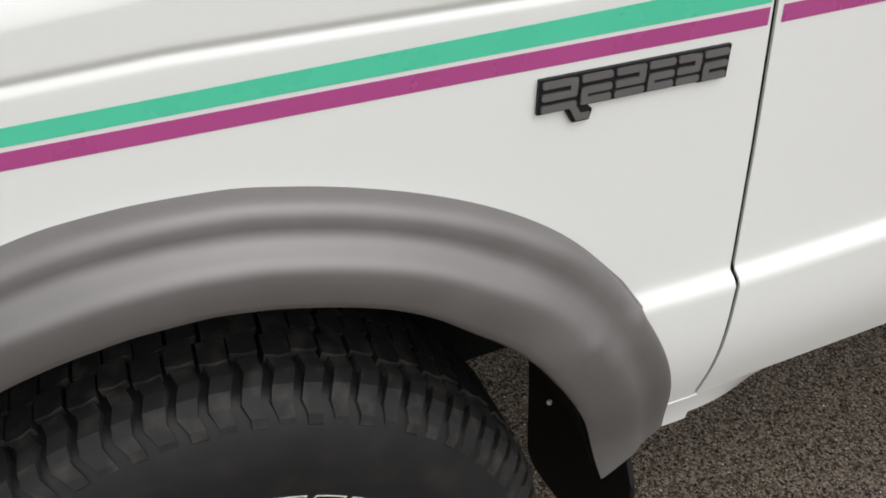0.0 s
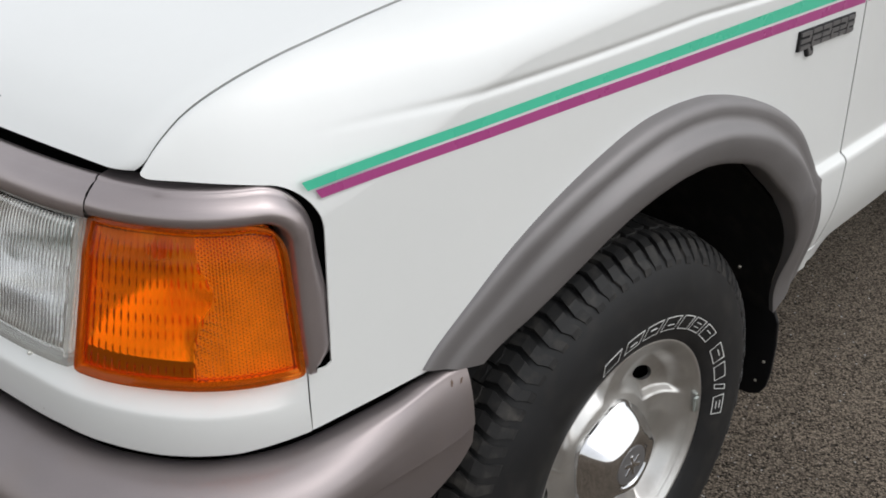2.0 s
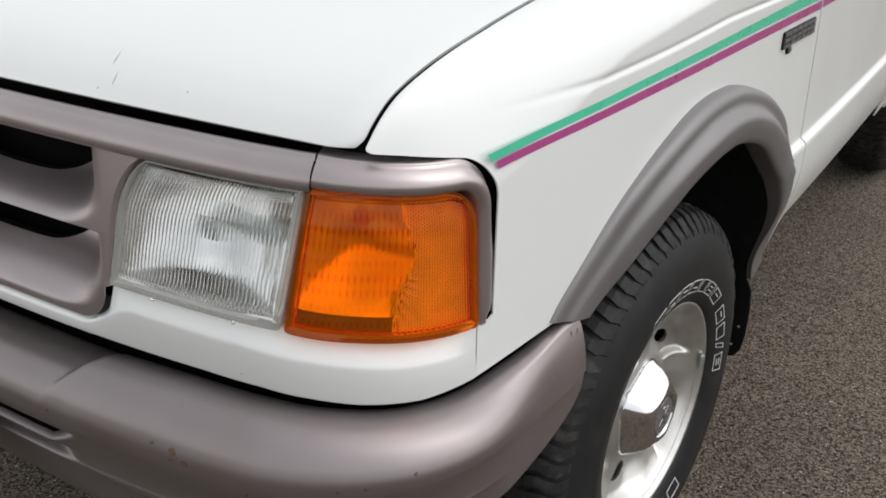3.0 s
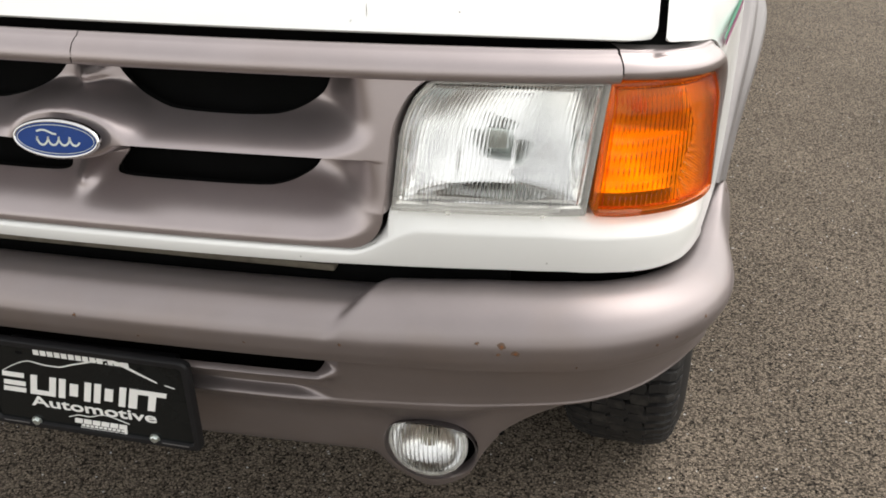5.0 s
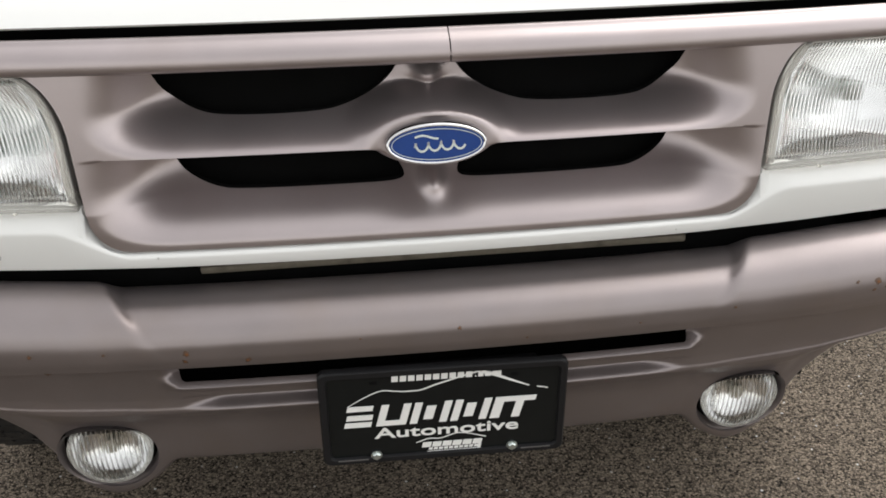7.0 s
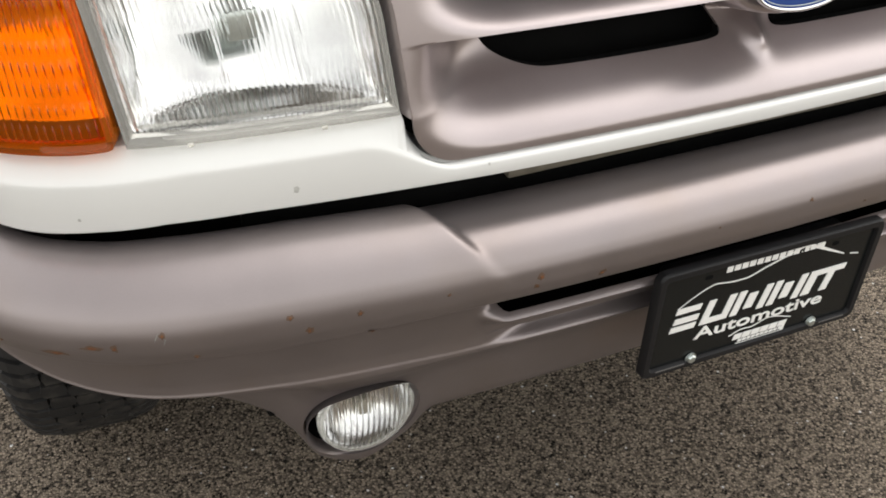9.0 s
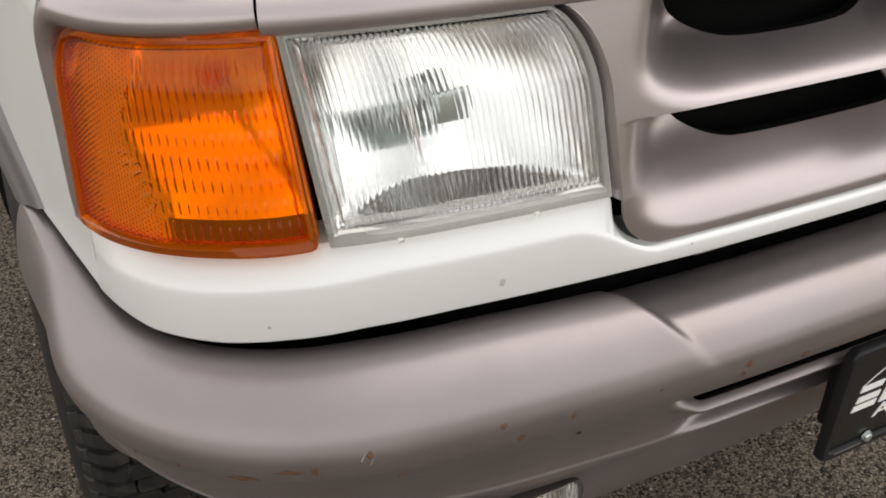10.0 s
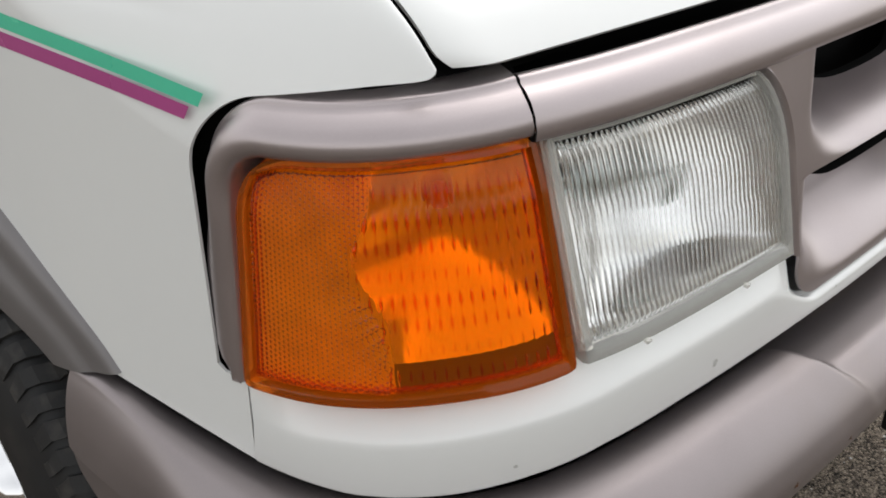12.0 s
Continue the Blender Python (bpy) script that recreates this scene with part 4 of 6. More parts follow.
    A, B = np.meshgrid(np.linspace(0, 1, 40), np.linspace(0, 1, 8), indexing="ij")
    v = 0.03 + B * 0.13
    part("reflector_skirt", grid_mesh(at(0.02 + A * (amber_split(v) - 0.02), v, -0.0122 + 0.0 * B)), SKIRT, lamp, "dull grey skirt under the reflector", split=40)
    A, B = np.meshgrid(np.linspace(0, 1, 30), np.linspace(0, 1, 40), indexing="ij")
    v = 0.03 + B * 0.93
    part("reflex_backing", grid_mesh(at(amber_split(v) + A * (0.98 - amber_split(v)), v, -0.0122 - 0.030 * A * (1 - A) * (1 - (2 * B - 1) ** 2))), BACKING, lamp, "dull backing of the prismatic side", split=40)
    bulb = bmesh.new()
    bmesh.ops.create_uvsphere(bulb, u_segments=20, v_segments=12, radius=0.009)
    part("bulb", moved(bulb, Matrix.Translation(Vector(at(np.array(0.34), np.array(0.74), -0.040)))), BULB_ORANGE, lamp)
    return lamp


mirrored_group(corner_lamp(truck))

# ---- front bumper with lower valance
PROFILE = [(-0.026, 0.690, -0.045, 0.665), (-0.012, 0.7130, -0.030, 0.691), (0.002, 0.7160, 0.004, 0.6965), (0.020, 0.7130, 0.026, 0.6962), (0.038, 0.7040, 0.043, 0.6895), (0.054, 0.6900, 0.0555, 0.6795), (0.064, 0.6730, 0.0635, 0.6660), (0.068, 0.6560, 0.0665, 0.6540), (0.066, 0.6390, 0.0655, 0.6385), (0.0608, 0.6230, 0.0608, 0.6230), (0.0590, 0.6182, 0.0590, 0.6182), (0.0440, 0.6150, 0.0440, 0.6150), (0.0350, 0.601, 0.0350, 0.601), (0.0245, 0.572, 0.0245, 0.572), (0.0165, 0.543, 0.0165, 0.543), (0.0152, 0.5325, 0.0152, 0.5325), (0.0160, 0.5285, 0.0160, 0.5285), (0.0150, 0.5235, 0.0150, 0.5235), (0.004, 0.510, 0.004, 0.510), (-0.014, 0.492, -0.014, 0.492), (-0.026, 0.468, -0.026, 0.468), (-0.034, 0.435, -0.034, 0.435), (-0.042, 0.402, -0.042, 0.402), (-0.047, 0.389, -0.047, 0.389), (-0.054, 0.384, -0.054, 0.384), (-0.10, 0.386, -0.10, 0.386)]
_pr = np.array(PROFILE)
_pk = np.linspace(0, 1, len(PROFILE))
_fine = np.linspace(0, 1, 400)
_prof = np.stack([Spline(_pk, _pr[:, c])(_fine) for c in range(4)], -1)
FOG_X, FOG_Z, FOG_R = 0.449, 0.4310, 0.0665
U_TIP = float(u_at_y(0.408))
_bu = [0.0, float(u_at_x(0.36)), float(u_at_x(0.40)), float(u_at_x(0.452)), float(u_at_x(0.50)), float(u_at_x(0.53)), float(u_at_x(0.56)), float(u_at_x(0.62)), float(u_at_x(0.68)), float(u_at_y(0.13)), float(u_at_y(0.20)), float(u_at_y(0.30)), float(u_at_y(0.38)), U_TIP]
BUMPER_LOW = Spline(_bu, [0.404, 0.403, 0.370, 0.345, 0.366, 0.420, 0.460, 0.495, 0.510, 0.520, 0.531, 0.560, 0.602, 0.636])
BUMPER_MID = Spline(_bu, [0.6300, 0.6300, 0.630, 0.630, 0.630, 0.631, 0.632, 0.634, 0.635, 0.638, 0.640, 0.640, 0.645, 0.655])
BUMPER_LINE = Spline(_bu, [0.538, 0.538, 0.540, 0.542, 0.544, 0.546, 0.549, 0.553, 0.557, 0.566, 0.576, 0.592, 0.622, 0.645])
BUMPER_TOP = Spline(_bu, [0.7170, 0.7170, 0.717, 0.719, 0.721, 0.722, 0.722, 0.722, 0.718, 0.708, 0.704, 0.712, 0.726, 0.724])
BUMPER_OUT = Spline(_bu, [1, 1, 1, 1, 1, 1, 1, 1, 0.98, 0.93, 0.86, 0.72, 0.58, 0.50])


def bumper_place(u, r):
    a = np.abs(u)
    x = np.interp(a, _tab, _tx)
    y = np.interp(a, _tab, _ty)
    pad = np.where(y > 0.05, 1.0, smooth01(0.372, 0.398, x + 0.25 * (r - 0.1)))
    q = [np.interp(r, _fine, _prof[:, c]) for c in range(4)]
    off, z = q[2] + (q[0] - q[2]) * pad, q[3] + (q[1] - q[3]) * pad
    top, mid, line, low = BUMPER_TOP(a), BUMPER_MID(a), BUMPER_LINE(a), BUMPER_LOW(a)
    z1 = np.where(z > 0.6165, mid + (z - 0.6165) / (0.716 - 0.6165) * (top - mid), np.where(z > 0.5285, mid - (0.6165 - z) / (0.6165 - 0.5285) * (mid - line), line - (0.5285 - z) / (0.5285 - 0.384) * (line - low)))
    # air slot, bar and hollow beside the number plate
    slot = smooth01(0.350, 0.316, x)
    off = off - slot * (0.018 * smooth01(0.580, 0.588, z) * smooth01(0.6070, 0.6020, z) + 0.016 * smooth01(0.524, 0.537, z) * smooth01(0.5480, 0.5440, z) * smooth01(0.340, 0.27, x))
    off = off + slot * 0.017 * np.exp(-(((z - 0.5760) / 0.0085) ** 2))
    off = np.where(off > -0.03, (off + 0.03) * BUMPER_OUT(a) - 0.03 * BUMPER_OUT(a) - 0.004 * (1 - BUMPER_OUT(a)), off)
    ends = smooth01(float(u_at_y(0.10)), float(u_at_y(0.26)), a) * smooth01(0.6185, 0.6125, z) * smooth01(0.985, 0.93, r)
    off = off + ends * (0.044 * BUMPER_OUT(a) - 0.10 * np.maximum(mid - z1, 0) - off)
    flat = 0.7 * smooth01(float(u_at_y(0.16)), float(u_at_y(0.34)), a) * smooth01(0.07, 0.15, r) * (z > 0.6165)
    off = off + flat * (0.044 * BUMPER_OUT(a) - 0.22 * np.maximum(z1 - mid, 0) - off)
    off = off - 0.035 * smooth01(U_TIP - 0.010, U_TIP, a) ** 3
    return skin(u, z1, off)


def fog_ring(x, z):
    return np.hypot(np.abs(x) - FOG_X, z - FOG_Z) - FOG_R


def bumper_keep(u, r):
    p = bumper_place(u, r)
    qx, qz = np.abs(p[..., 0]) - 0.326 + 0.0085, np.abs(p[..., 2] - 0.6030) - 0.0088 + 0.0085
    slot = np.hypot(np.maximum(qx, 0), np.maximum(qz, 0)) + np.minimum(np.maximum(qx, qz), 0) - 0.0085
    slot = np.where(p[..., 1] < 0.02, slot, 0.05)
    return np.where(p[..., 2] < 0.53, fog_ring(p[..., 0], p[..., 2]), slot)


_half = np.r_[np.linspace(0, float(u_at_x(0.30)), 36), np.linspace(float(u_at_x(0.30)), float(u_at_x(0.56)), 70)[1:], np.linspace(float(u_at_x(0.56)), U_TIP, 60)[1:]]
bumper_u = np.r_[-_half[:0:-1], _half]
bumper = part("front_bumper", cut_grid(bumper_u, np.r_[np.linspace(0, 0.48, 60), np.linspace(0.48, 0.72, 60)[1:], np.linspace(0.72, 1, 46)[1:]], bumper_place, bumper_keep), TRIM, truck, "grey steel bumper and lower valance with rust specks", out=(0, 2.0, 0.62), thick=0.004, split=50)

# steel beam seen in the dark gap between bumper and header panel
part("bumper_beam", moved(rounded_box(0.62, 0.02, 0.010, 0.003), Matrix.Translation((0.02, 0.049, 0.7105))), BEIGE, truck, "dirty beige beam behind the bumper")
# Added near-black wall, standing in for the shade inside the bumper.
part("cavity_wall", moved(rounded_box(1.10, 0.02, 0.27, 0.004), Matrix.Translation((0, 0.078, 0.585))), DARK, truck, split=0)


# rust specks and scuffs on the bumper
def speck(u, r, size, stretch, seed, material, name, lift=0.0005):
    rnd = random.Random(seed)
    c = bumper_place(np.array(u), np.array(r))
    pu, pr = bumper_place(np.array(u + 1e-3), np.array(r)), bumper_place(np.array(u), np.array(r + 1e-3))
    eu, er = Vector(pu - c).normalized(), Vector(pr - c).normalized()
    nn = eu.cross(er)
    if nn.dot(Vector(c) - Vector((0, 2, 0.62))) < 0:
        nn = -nn
    bm = bmesh.new()
    mid = bm.verts.new(Vector(c) + nn * (lift + 0.0004))
    k = 11
    ring_v = []
    for i in range(k):
        a = 2 * math.pi * i / k
        rad = size * rnd.uniform(0.45, 1.1)
        ring_v.append(bm.verts.new(Vector(c) + eu * (math.cos(a) * rad * stretch) + er * (math.sin(a) * rad) + nn * (lift - 0.0003)))
    for i in range(k):
        bm.faces.new((mid, ring_v[i], ring_v[(i + 1) % k]))
    bmesh.ops.recalc_face_normals(bm, faces=bm.faces[:])
    if sum((f.normal.dot(nn) for f in bm.faces)) < 0:
        bmesh.ops.reverse_faces(bm, faces=bm.faces[:])
    part(name, bm, material, bumper, "rusty speck in the paint", split=0)


SPECKS = [(-0.672, 0.30, 0.0034, 3.2), (-0.630, 0.27, 0.0032, 0.9), (-0.475, 0.29, 0.0034, 0.8), (-0.463, 0.40, 0.0040, 1.0), (-0.232, 0.34, 0.0046, 0.8), (-0.393, 0.29, 0.0016, 1.4), (0.547, 0.29, 0.0026, 1.0), (0.718, 0.29, 0.0022, 1.3), (-0.728, 0.33, 0.0020, 1.0)] + [(0.017, 0.262, 0.0026, 1.0), (0.551, 0.262, 0.0042, 1.3), (0.566, 0.285, 0.0040, 1.4), (0.522, 0.255, 0.0022, 1.2), (0.745, 0.26, 0.0026, 1.0), (0.700, 0.30, 0.0022, 1.0), (0.360, 0.285, 0.0022, 1.2), (-0.300, 0.30, 0.0046, 0.9), (-0.303, 0.33, 0.0034, 1.0), (-0.52, 0.315, 0.0040, 0.9), (-0.535, 0.27, 0.0030, 1.0), (-0.61, 0.35, 0.0032, 0.9), (-0.695, 0.33, 0.0042, 3.0), (-0.66, 0.30, 0.0040, 0.8), (-0.475, 0.29, 0.0022, 1.4), (-0.75, 0.36, 0.0024, 1.0), (0.10, 0.33, 0.0014, 1.5), (0.24, 0.31, 0.0016, 1.3), (-0.10, 0.28, 0.0014, 1.2), (0.63, 0.35, 0.0020, 1.0)]
for n, (x, r, size, stretch) in enumerate(SPECKS):
    u = math.copysign(float(u_at_x(abs(x))), x) if abs(x) < 0.7 else math.copysign(float(np.interp(abs(x), _tx[:1500], _tab[:1500])), x)
    speck(u, r, size * 1.25, stretch, 50 + n, RUST_STAIN, "rust_stain", 0.0003)
    speck(u, r, size * 0.55, stretch, 90 + n, RUST, "rust_speck", 0.0009)


# ---- fog lamps
def fog_lamp(parent):
    lamp = empty("fog_lamp", parent)
    lamp["label"] = "round clear fog lamp with ribbed lens"
    t = np.linspace(0, 2 * np.pi, 72, endpoint=False)
    loops = []
    for rad, dy, blend in ((FOG_R + 0.0005, 0.0, 1.0), (FOG_R - 0.003, 0.004, 1.0), (FOG_R - 0.005, 0.020, 0.7), (FOG_R - 0.006, 0.10, 0.0)):
        pts = []
        for a in t:
            x, z = FOG_X + rad * math.cos(a), FOG_Z + rad * math.sin(a)
            face = np.interp(z, [0.351, 0.367, 0.4075, 0.448, 0.4774, 0.4995, 0.516], [0.062, 0.057, 0.049, 0.041, 0.029, 0.011, -0.005]) + 0.004
            pts.append((x, face * blend + 0.05 * (1 - blend) + dy, z))
        loops.append(pts)
    part("socket", grid_mesh(np.array(loops[:3]), closed_v=True), TRIM, lamp, "grey lamp socket in the valance", split=60)
    part("socket_wall", grid_mesh(np.array(loops[2:]), closed_v=True), DARK, lamp, "dark inner wall of the socket", split=60)
    r0 = 0.0555
    n, m = 141, 26
    A, R = np.meshgrid(np.linspace(-1, 1, n), np.linspace(-1, 1, m), indexing="ij")
    dx, dz = A * np.sqrt(1 - R**2 / 2), R * np.sqrt(1 - A**2 / 2)
    ribs = 0.0018 * np.abs(np.sin(dx * np.pi * 8.5))
    pts = np.stack([FOG_X - 0.003 + dx * r0, 0.033 + 0.012 * (dx**2 + dz**2) - ribs - dz * 0.005, FOG_Z + 0.007 + dz * r0], -1)
    part("lens", grid_mesh(pts), CLEAR, lamp, "clear lens with upright ribs", out=(FOG_X, 1.0, FOG_Z), thick=0.003, split=0)
    prof = [(0.088, 0.004), (0.087, 0.012), (0.084, 0.024), (0.078, 0.038), (0.068, 0.050), (0.057, 0.058), (0.052, 0.060), (0.050, 0.0585)]
    bowl = lathe(prof, 56, "y")
    part("reflector", moved(bowl, Matrix.Translation((FOG_X - 0.003, 0.002, FOG_Z + 0.007)) @ Matrix.Diagonal((0.93, 1, 0.93, 1))), MIRROR, lamp, "silver reflector", out=None, split=0)
    cap = lathe([(0.052, 0.0), (0.052, 0.010), (0.054, 0.012), (0.070, 0.012), (0.090, 0.010)], 24, "y")
    part("bulb_shade", moved(cap, Matrix.Translation((FOG_X - 0.003, 0.003, FOG_Z + 0.007))), STEEL, lamp)
    rim = lathe([(0.054, r0 - 0.0065), (0.0505, r0 - 0.005), (0.051, r0 - 0.001), (0.056, r0 + 0.001), (0.066, r0)], 64, "y")
    part("lens_rim", moved(rim, Matrix.Translation((FOG_X - 0.003, -0.007, FOG_Z + 0.007))), RIM_CLEAR, lamp, "yellowed rim of the lens", split=60)
    return lamp


mirrored_group(fog_lamp(truck))

# ---- dealer plate on the bumper
PLATE_Y, PLATE_Z, PLATE_W, PLATE_H = -0.048, 0.5335, 0.313, 0.148


def on_plate(a, b, c):
    """a across from the middle, b up from the middle, c towards the viewer."""
    return Vector((a, PLATE_Y - c - 0.03 * b, PLATE_Z + b - 0.018 * a))


def rounded_rect(w, h, r, n=6):
    pts = []
    for cx, cy, a0 in ((w / 2 - r, h / 2 - r, 0), (-w / 2 + r, h / 2 - r, 90), (-w / 2 + r, -h / 2 + r, 180), (w / 2 - r, -h / 2 + r, 270)):
        pts += [(cx + r * math.cos(radians(a0 + 90 * k / n)), cy + r * math.sin(radians(a0 + 90 * k / n))) for k in range(n + 1)]
    return pts


plate = part("number_plate", slab(rounded_rect(PLATE_W - 0.012, PLATE_H - 0.012, 0.008), 0.004, on_plate), PLATE, truck, "glossy black dealer plate with white lettering in a black frame", smooth=False)
frame_loops = []
for w, h, c in ((PLATE_W, PLATE_H, -0.003), (PLATE_W, PLATE_H, 0.006), (PLATE_W - 0.004, PLATE_H - 0.004, 0.0085), (PLATE_W - 0.018, PLATE_H - 0.018, 0.0085), (PLATE_W - 0.021, PLATE_H - 0.021, 0.0055), (PLATE_W - 0.021, PLATE_H - 0.021, 0.003)):
    frame_loops.append([on_plate(a, b, c) for a, b in rounded_rect(w, h, 0.010 if w > 0.30 else 0.006)])
part("plate_frame", grid_mesh(np.array(frame_loops), closed_v=True), BLACK, plate, "black plastic plate frame", split=40)
part("plate_mount", moved(rounded_box(0.25, 0.03, 0.11, 0.004), Matrix.Translation((0, PLATE_Y + 0.020, PLATE_Z))), BLACK, plate, "black plate mount")
for a in (-0.0885, 0.0885):
    head = lathe([(0.0, 0.0), (-0.0045, 0.0), (-0.0045, 0.0042), (-0.003, 0.0058), (0.0, 0.0062)], 6, "y")
    part("bolt", moved(head, Matrix.Translation(on_plate(a, -0.0625, 0.0055))), ZINC, plate, "zinc-plated hexagon bolt", smooth=False)
    wash = lathe([(0.0, 0.0), (-0.0016, 0.0), (-0.0016, 0.0072), (0.0, 0.0075)], 24, "y")
    part("washer", moved(wash, Matrix.Translation(on_plate(a, -0.0625, 0.0055))), ZINC, plate, smooth=False)


def shear(a0, a1, b0, b1, slant=0.25):
    h = b1 - b0
    return [(a0, b0), (a1, b0), (a1 + slant * h, b1), (a0 + slant * h, b1)]


# dealer's mark as plain bars: six broad ones, a row of small ones, a mountain line and a small sticker
broad = [(1.06 * a - 0.002, 1.06 * b - 0.002) for a, b in ((-0.1185, -0.085), (-0.0805, -0.045), (-0.0405, 0.004), (0.0085, 0.052), (0.0565, 0.068), (0.0725, 0.112))]
for k, (a0, a1) in enumerate(broad):
    bars = []
    lo, hi = -0.0150, 0.0180
    if k == 0:
        bars += [slab(shear(a0, a1 - 0.002, lo, lo + 0.0075), 0.005, on_plate), slab(shear(a0 + 0.003, a1, lo + 0.0112, lo + 0.0188), 0.005, on_plate), slab(shear(a0 + 0.004, a1 + 0.001, hi - 0.0075, hi), 0.005, on_plate)]
    elif k == 5:
        bars += [slab(shear(a0 + 0.002, a1, hi - 0.0075, hi), 0.005, on_plate), slab(shear(a0 + 0.011, a0 + 0.0215, lo, hi - 0.0075), 0.005, on_plate)]
    elif k == 4:
        bars.append(slab(shear(a0, a1, lo, hi), 0.005, on_plate))
    else:
        w = 0.0095
        bars += [slab(shear(a0, a0 + w, lo, hi), 0.005, on_plate), slab(shear(a1 - w, a1, lo, hi), 0.005, on_plate)]
        if k == 1:
            bars.append(slab(shear(a0 + w, a1 - w, lo, lo + 0.0075), 0.005, on_plate))
        else:
            mid = (a0 + a1) / 2
            bars.append(slab(shear(mid - 0.006, mid + 0.006, lo + 0.006, hi - 0.006), 0.005, on_plate))
    part("name_bar", joined(bars), LETTER, plate, "broad slanting white bars", smooth=False)
row = []
for k in range(10):
    row.append(slab(shear(-0.066 + 0.0103 * k, -0.066 + 0.0103 * k + 0.0080, 0.0535, 0.0628, 0.05), 0.0048, on_plate))
for a0, a1 in ((0.0385, 0.040), (0.0425, 0.049), (0.0508, 0.0580), (0.060, 0.0715)):
    row.append(slab(shear(a0, a1, 0.0535, 0.0602 if a0 > 0.04 else 0.0553, 0.0), 0.0048, on_plate))
for bar in row:
    part("address_bar", bar, LETTER, plate, smooth=False)
ridge = [(-0.122, 0.018), (-0.105, 0.029), (-0.083, 0.0395), (-0.076, 0.0410), (-0.066, 0.0395), (-0.050, 0.0375), (-0.036, 0.0375), (-0.010, 0.0455), (0.025, 0.0565), (0.045, 0.0620)]
part("mountain_line", ribbon(resampled(ridge, 40), np.linspace(0.0008, 0.0022, 40), 0.0047, on_plate), LETTER, plate, "thin white mountain outline", smooth=False)
part("mountain_line", ribbon(resampled([(0.046, 0.0612), (0.060, 0.0560), (0.085, 0.0445), (0.108, 0.0340)], 20), np.linspace(0.0048, 0.0015, 20), 0.0047, on_plate), LETTER, plate, smooth=False)
part("mountain_line", ribbon(resampled([(0.118, 0.0318), (0.132, 0.0285)], 4), 0.0014, 0.0047, on_plate), LETTER, plate, smooth=False)
word = bpy.data.curves.new("word", "FONT")
word.body, word.size, word.align_x, word.extrude, word.offset = "Automotive", 0.030, "CENTER", 0.0004, 0.0004
word.shear = 0.0
word_ob = new("word", word)
word_mesh = bpy.data.meshes.new_from_object(word_ob.evaluated_get(bpy.context.evaluated_depsgraph_get()))
bpy.data.objects.remove(word_ob)
wb = bmesh.new()
wb.from_mesh(word_mesh)
bpy.data.meshes.remove(word_mesh)
xs = [v.co.x for v in wb.verts]
span = max(xs) - min(xs)
for v in wb.verts:
    a, b, c = v.co
    v.co = on_plate((a - (max(xs) + min(xs)) / 2) * 0.186 / span + 0.003, -0.0352 + b * 0.78, 0.0046 + c)
part("word", wb, LETTER, plate, "white lettering that reads Automotive", smooth=False)
part("sticker_line", ribbon(resampled([(-0.037, -0.0475), (-0.018, -0.0415), (-0.008, -0.0425), (0.018, -0.0355), (0.054, -0.0450)], 24), 0.0011, 0.0047, on_plate), LETTER, plate, smooth=False)
stick = []
for k in range(6):
    stick.append(slab(shear(-0.030 + 0.0132 * k, -0.030 + 0.0132 * k + 0.0115, -0.0560, -0.0480), 0.0047, on_plate))
for k in range(10):
    stick.append(slab(shear(-0.021 + 0.0066 * k, -0.021 + 0.0066 * k + 0.0050, -0.0610, -0.0575), 0.0047, on_plate))
stick.append(slab([(-0.023, -0.0690), (0.047, -0.0690), (0.047, -0.0630), (-0.023, -0.0630)], 0.0047, on_plate))
stick.append(slab([(0.043, -0.0640), (0.047, -0.0640), (0.049, -0.0480), (0.045, -0.0480)], 0.0046, on_plate))
part("sticker", joined(stick), LETTER, plate, "small white sticker with plain bars", smooth=False)
for a0, a1 in ((-0.138, -0.099), (0.100, 0.139)):
    part("frame_groove", slab([(a0, -0.0665), (a1, -0.0665), (a1, -0.0650), (a0, -0.0650)], 0.0092, on_plate), BADGE_GREY, plate, smooth=False)
for a in (-0.0885, 0.0885):
    part("plate_slot", slab(rounded_rect(0.010, 0.005, 0.0024), 0.0044, lambda p, q, c, a=a: on_plate(a + p, 0.053 + q, c)), DARK, plate, smooth=False)


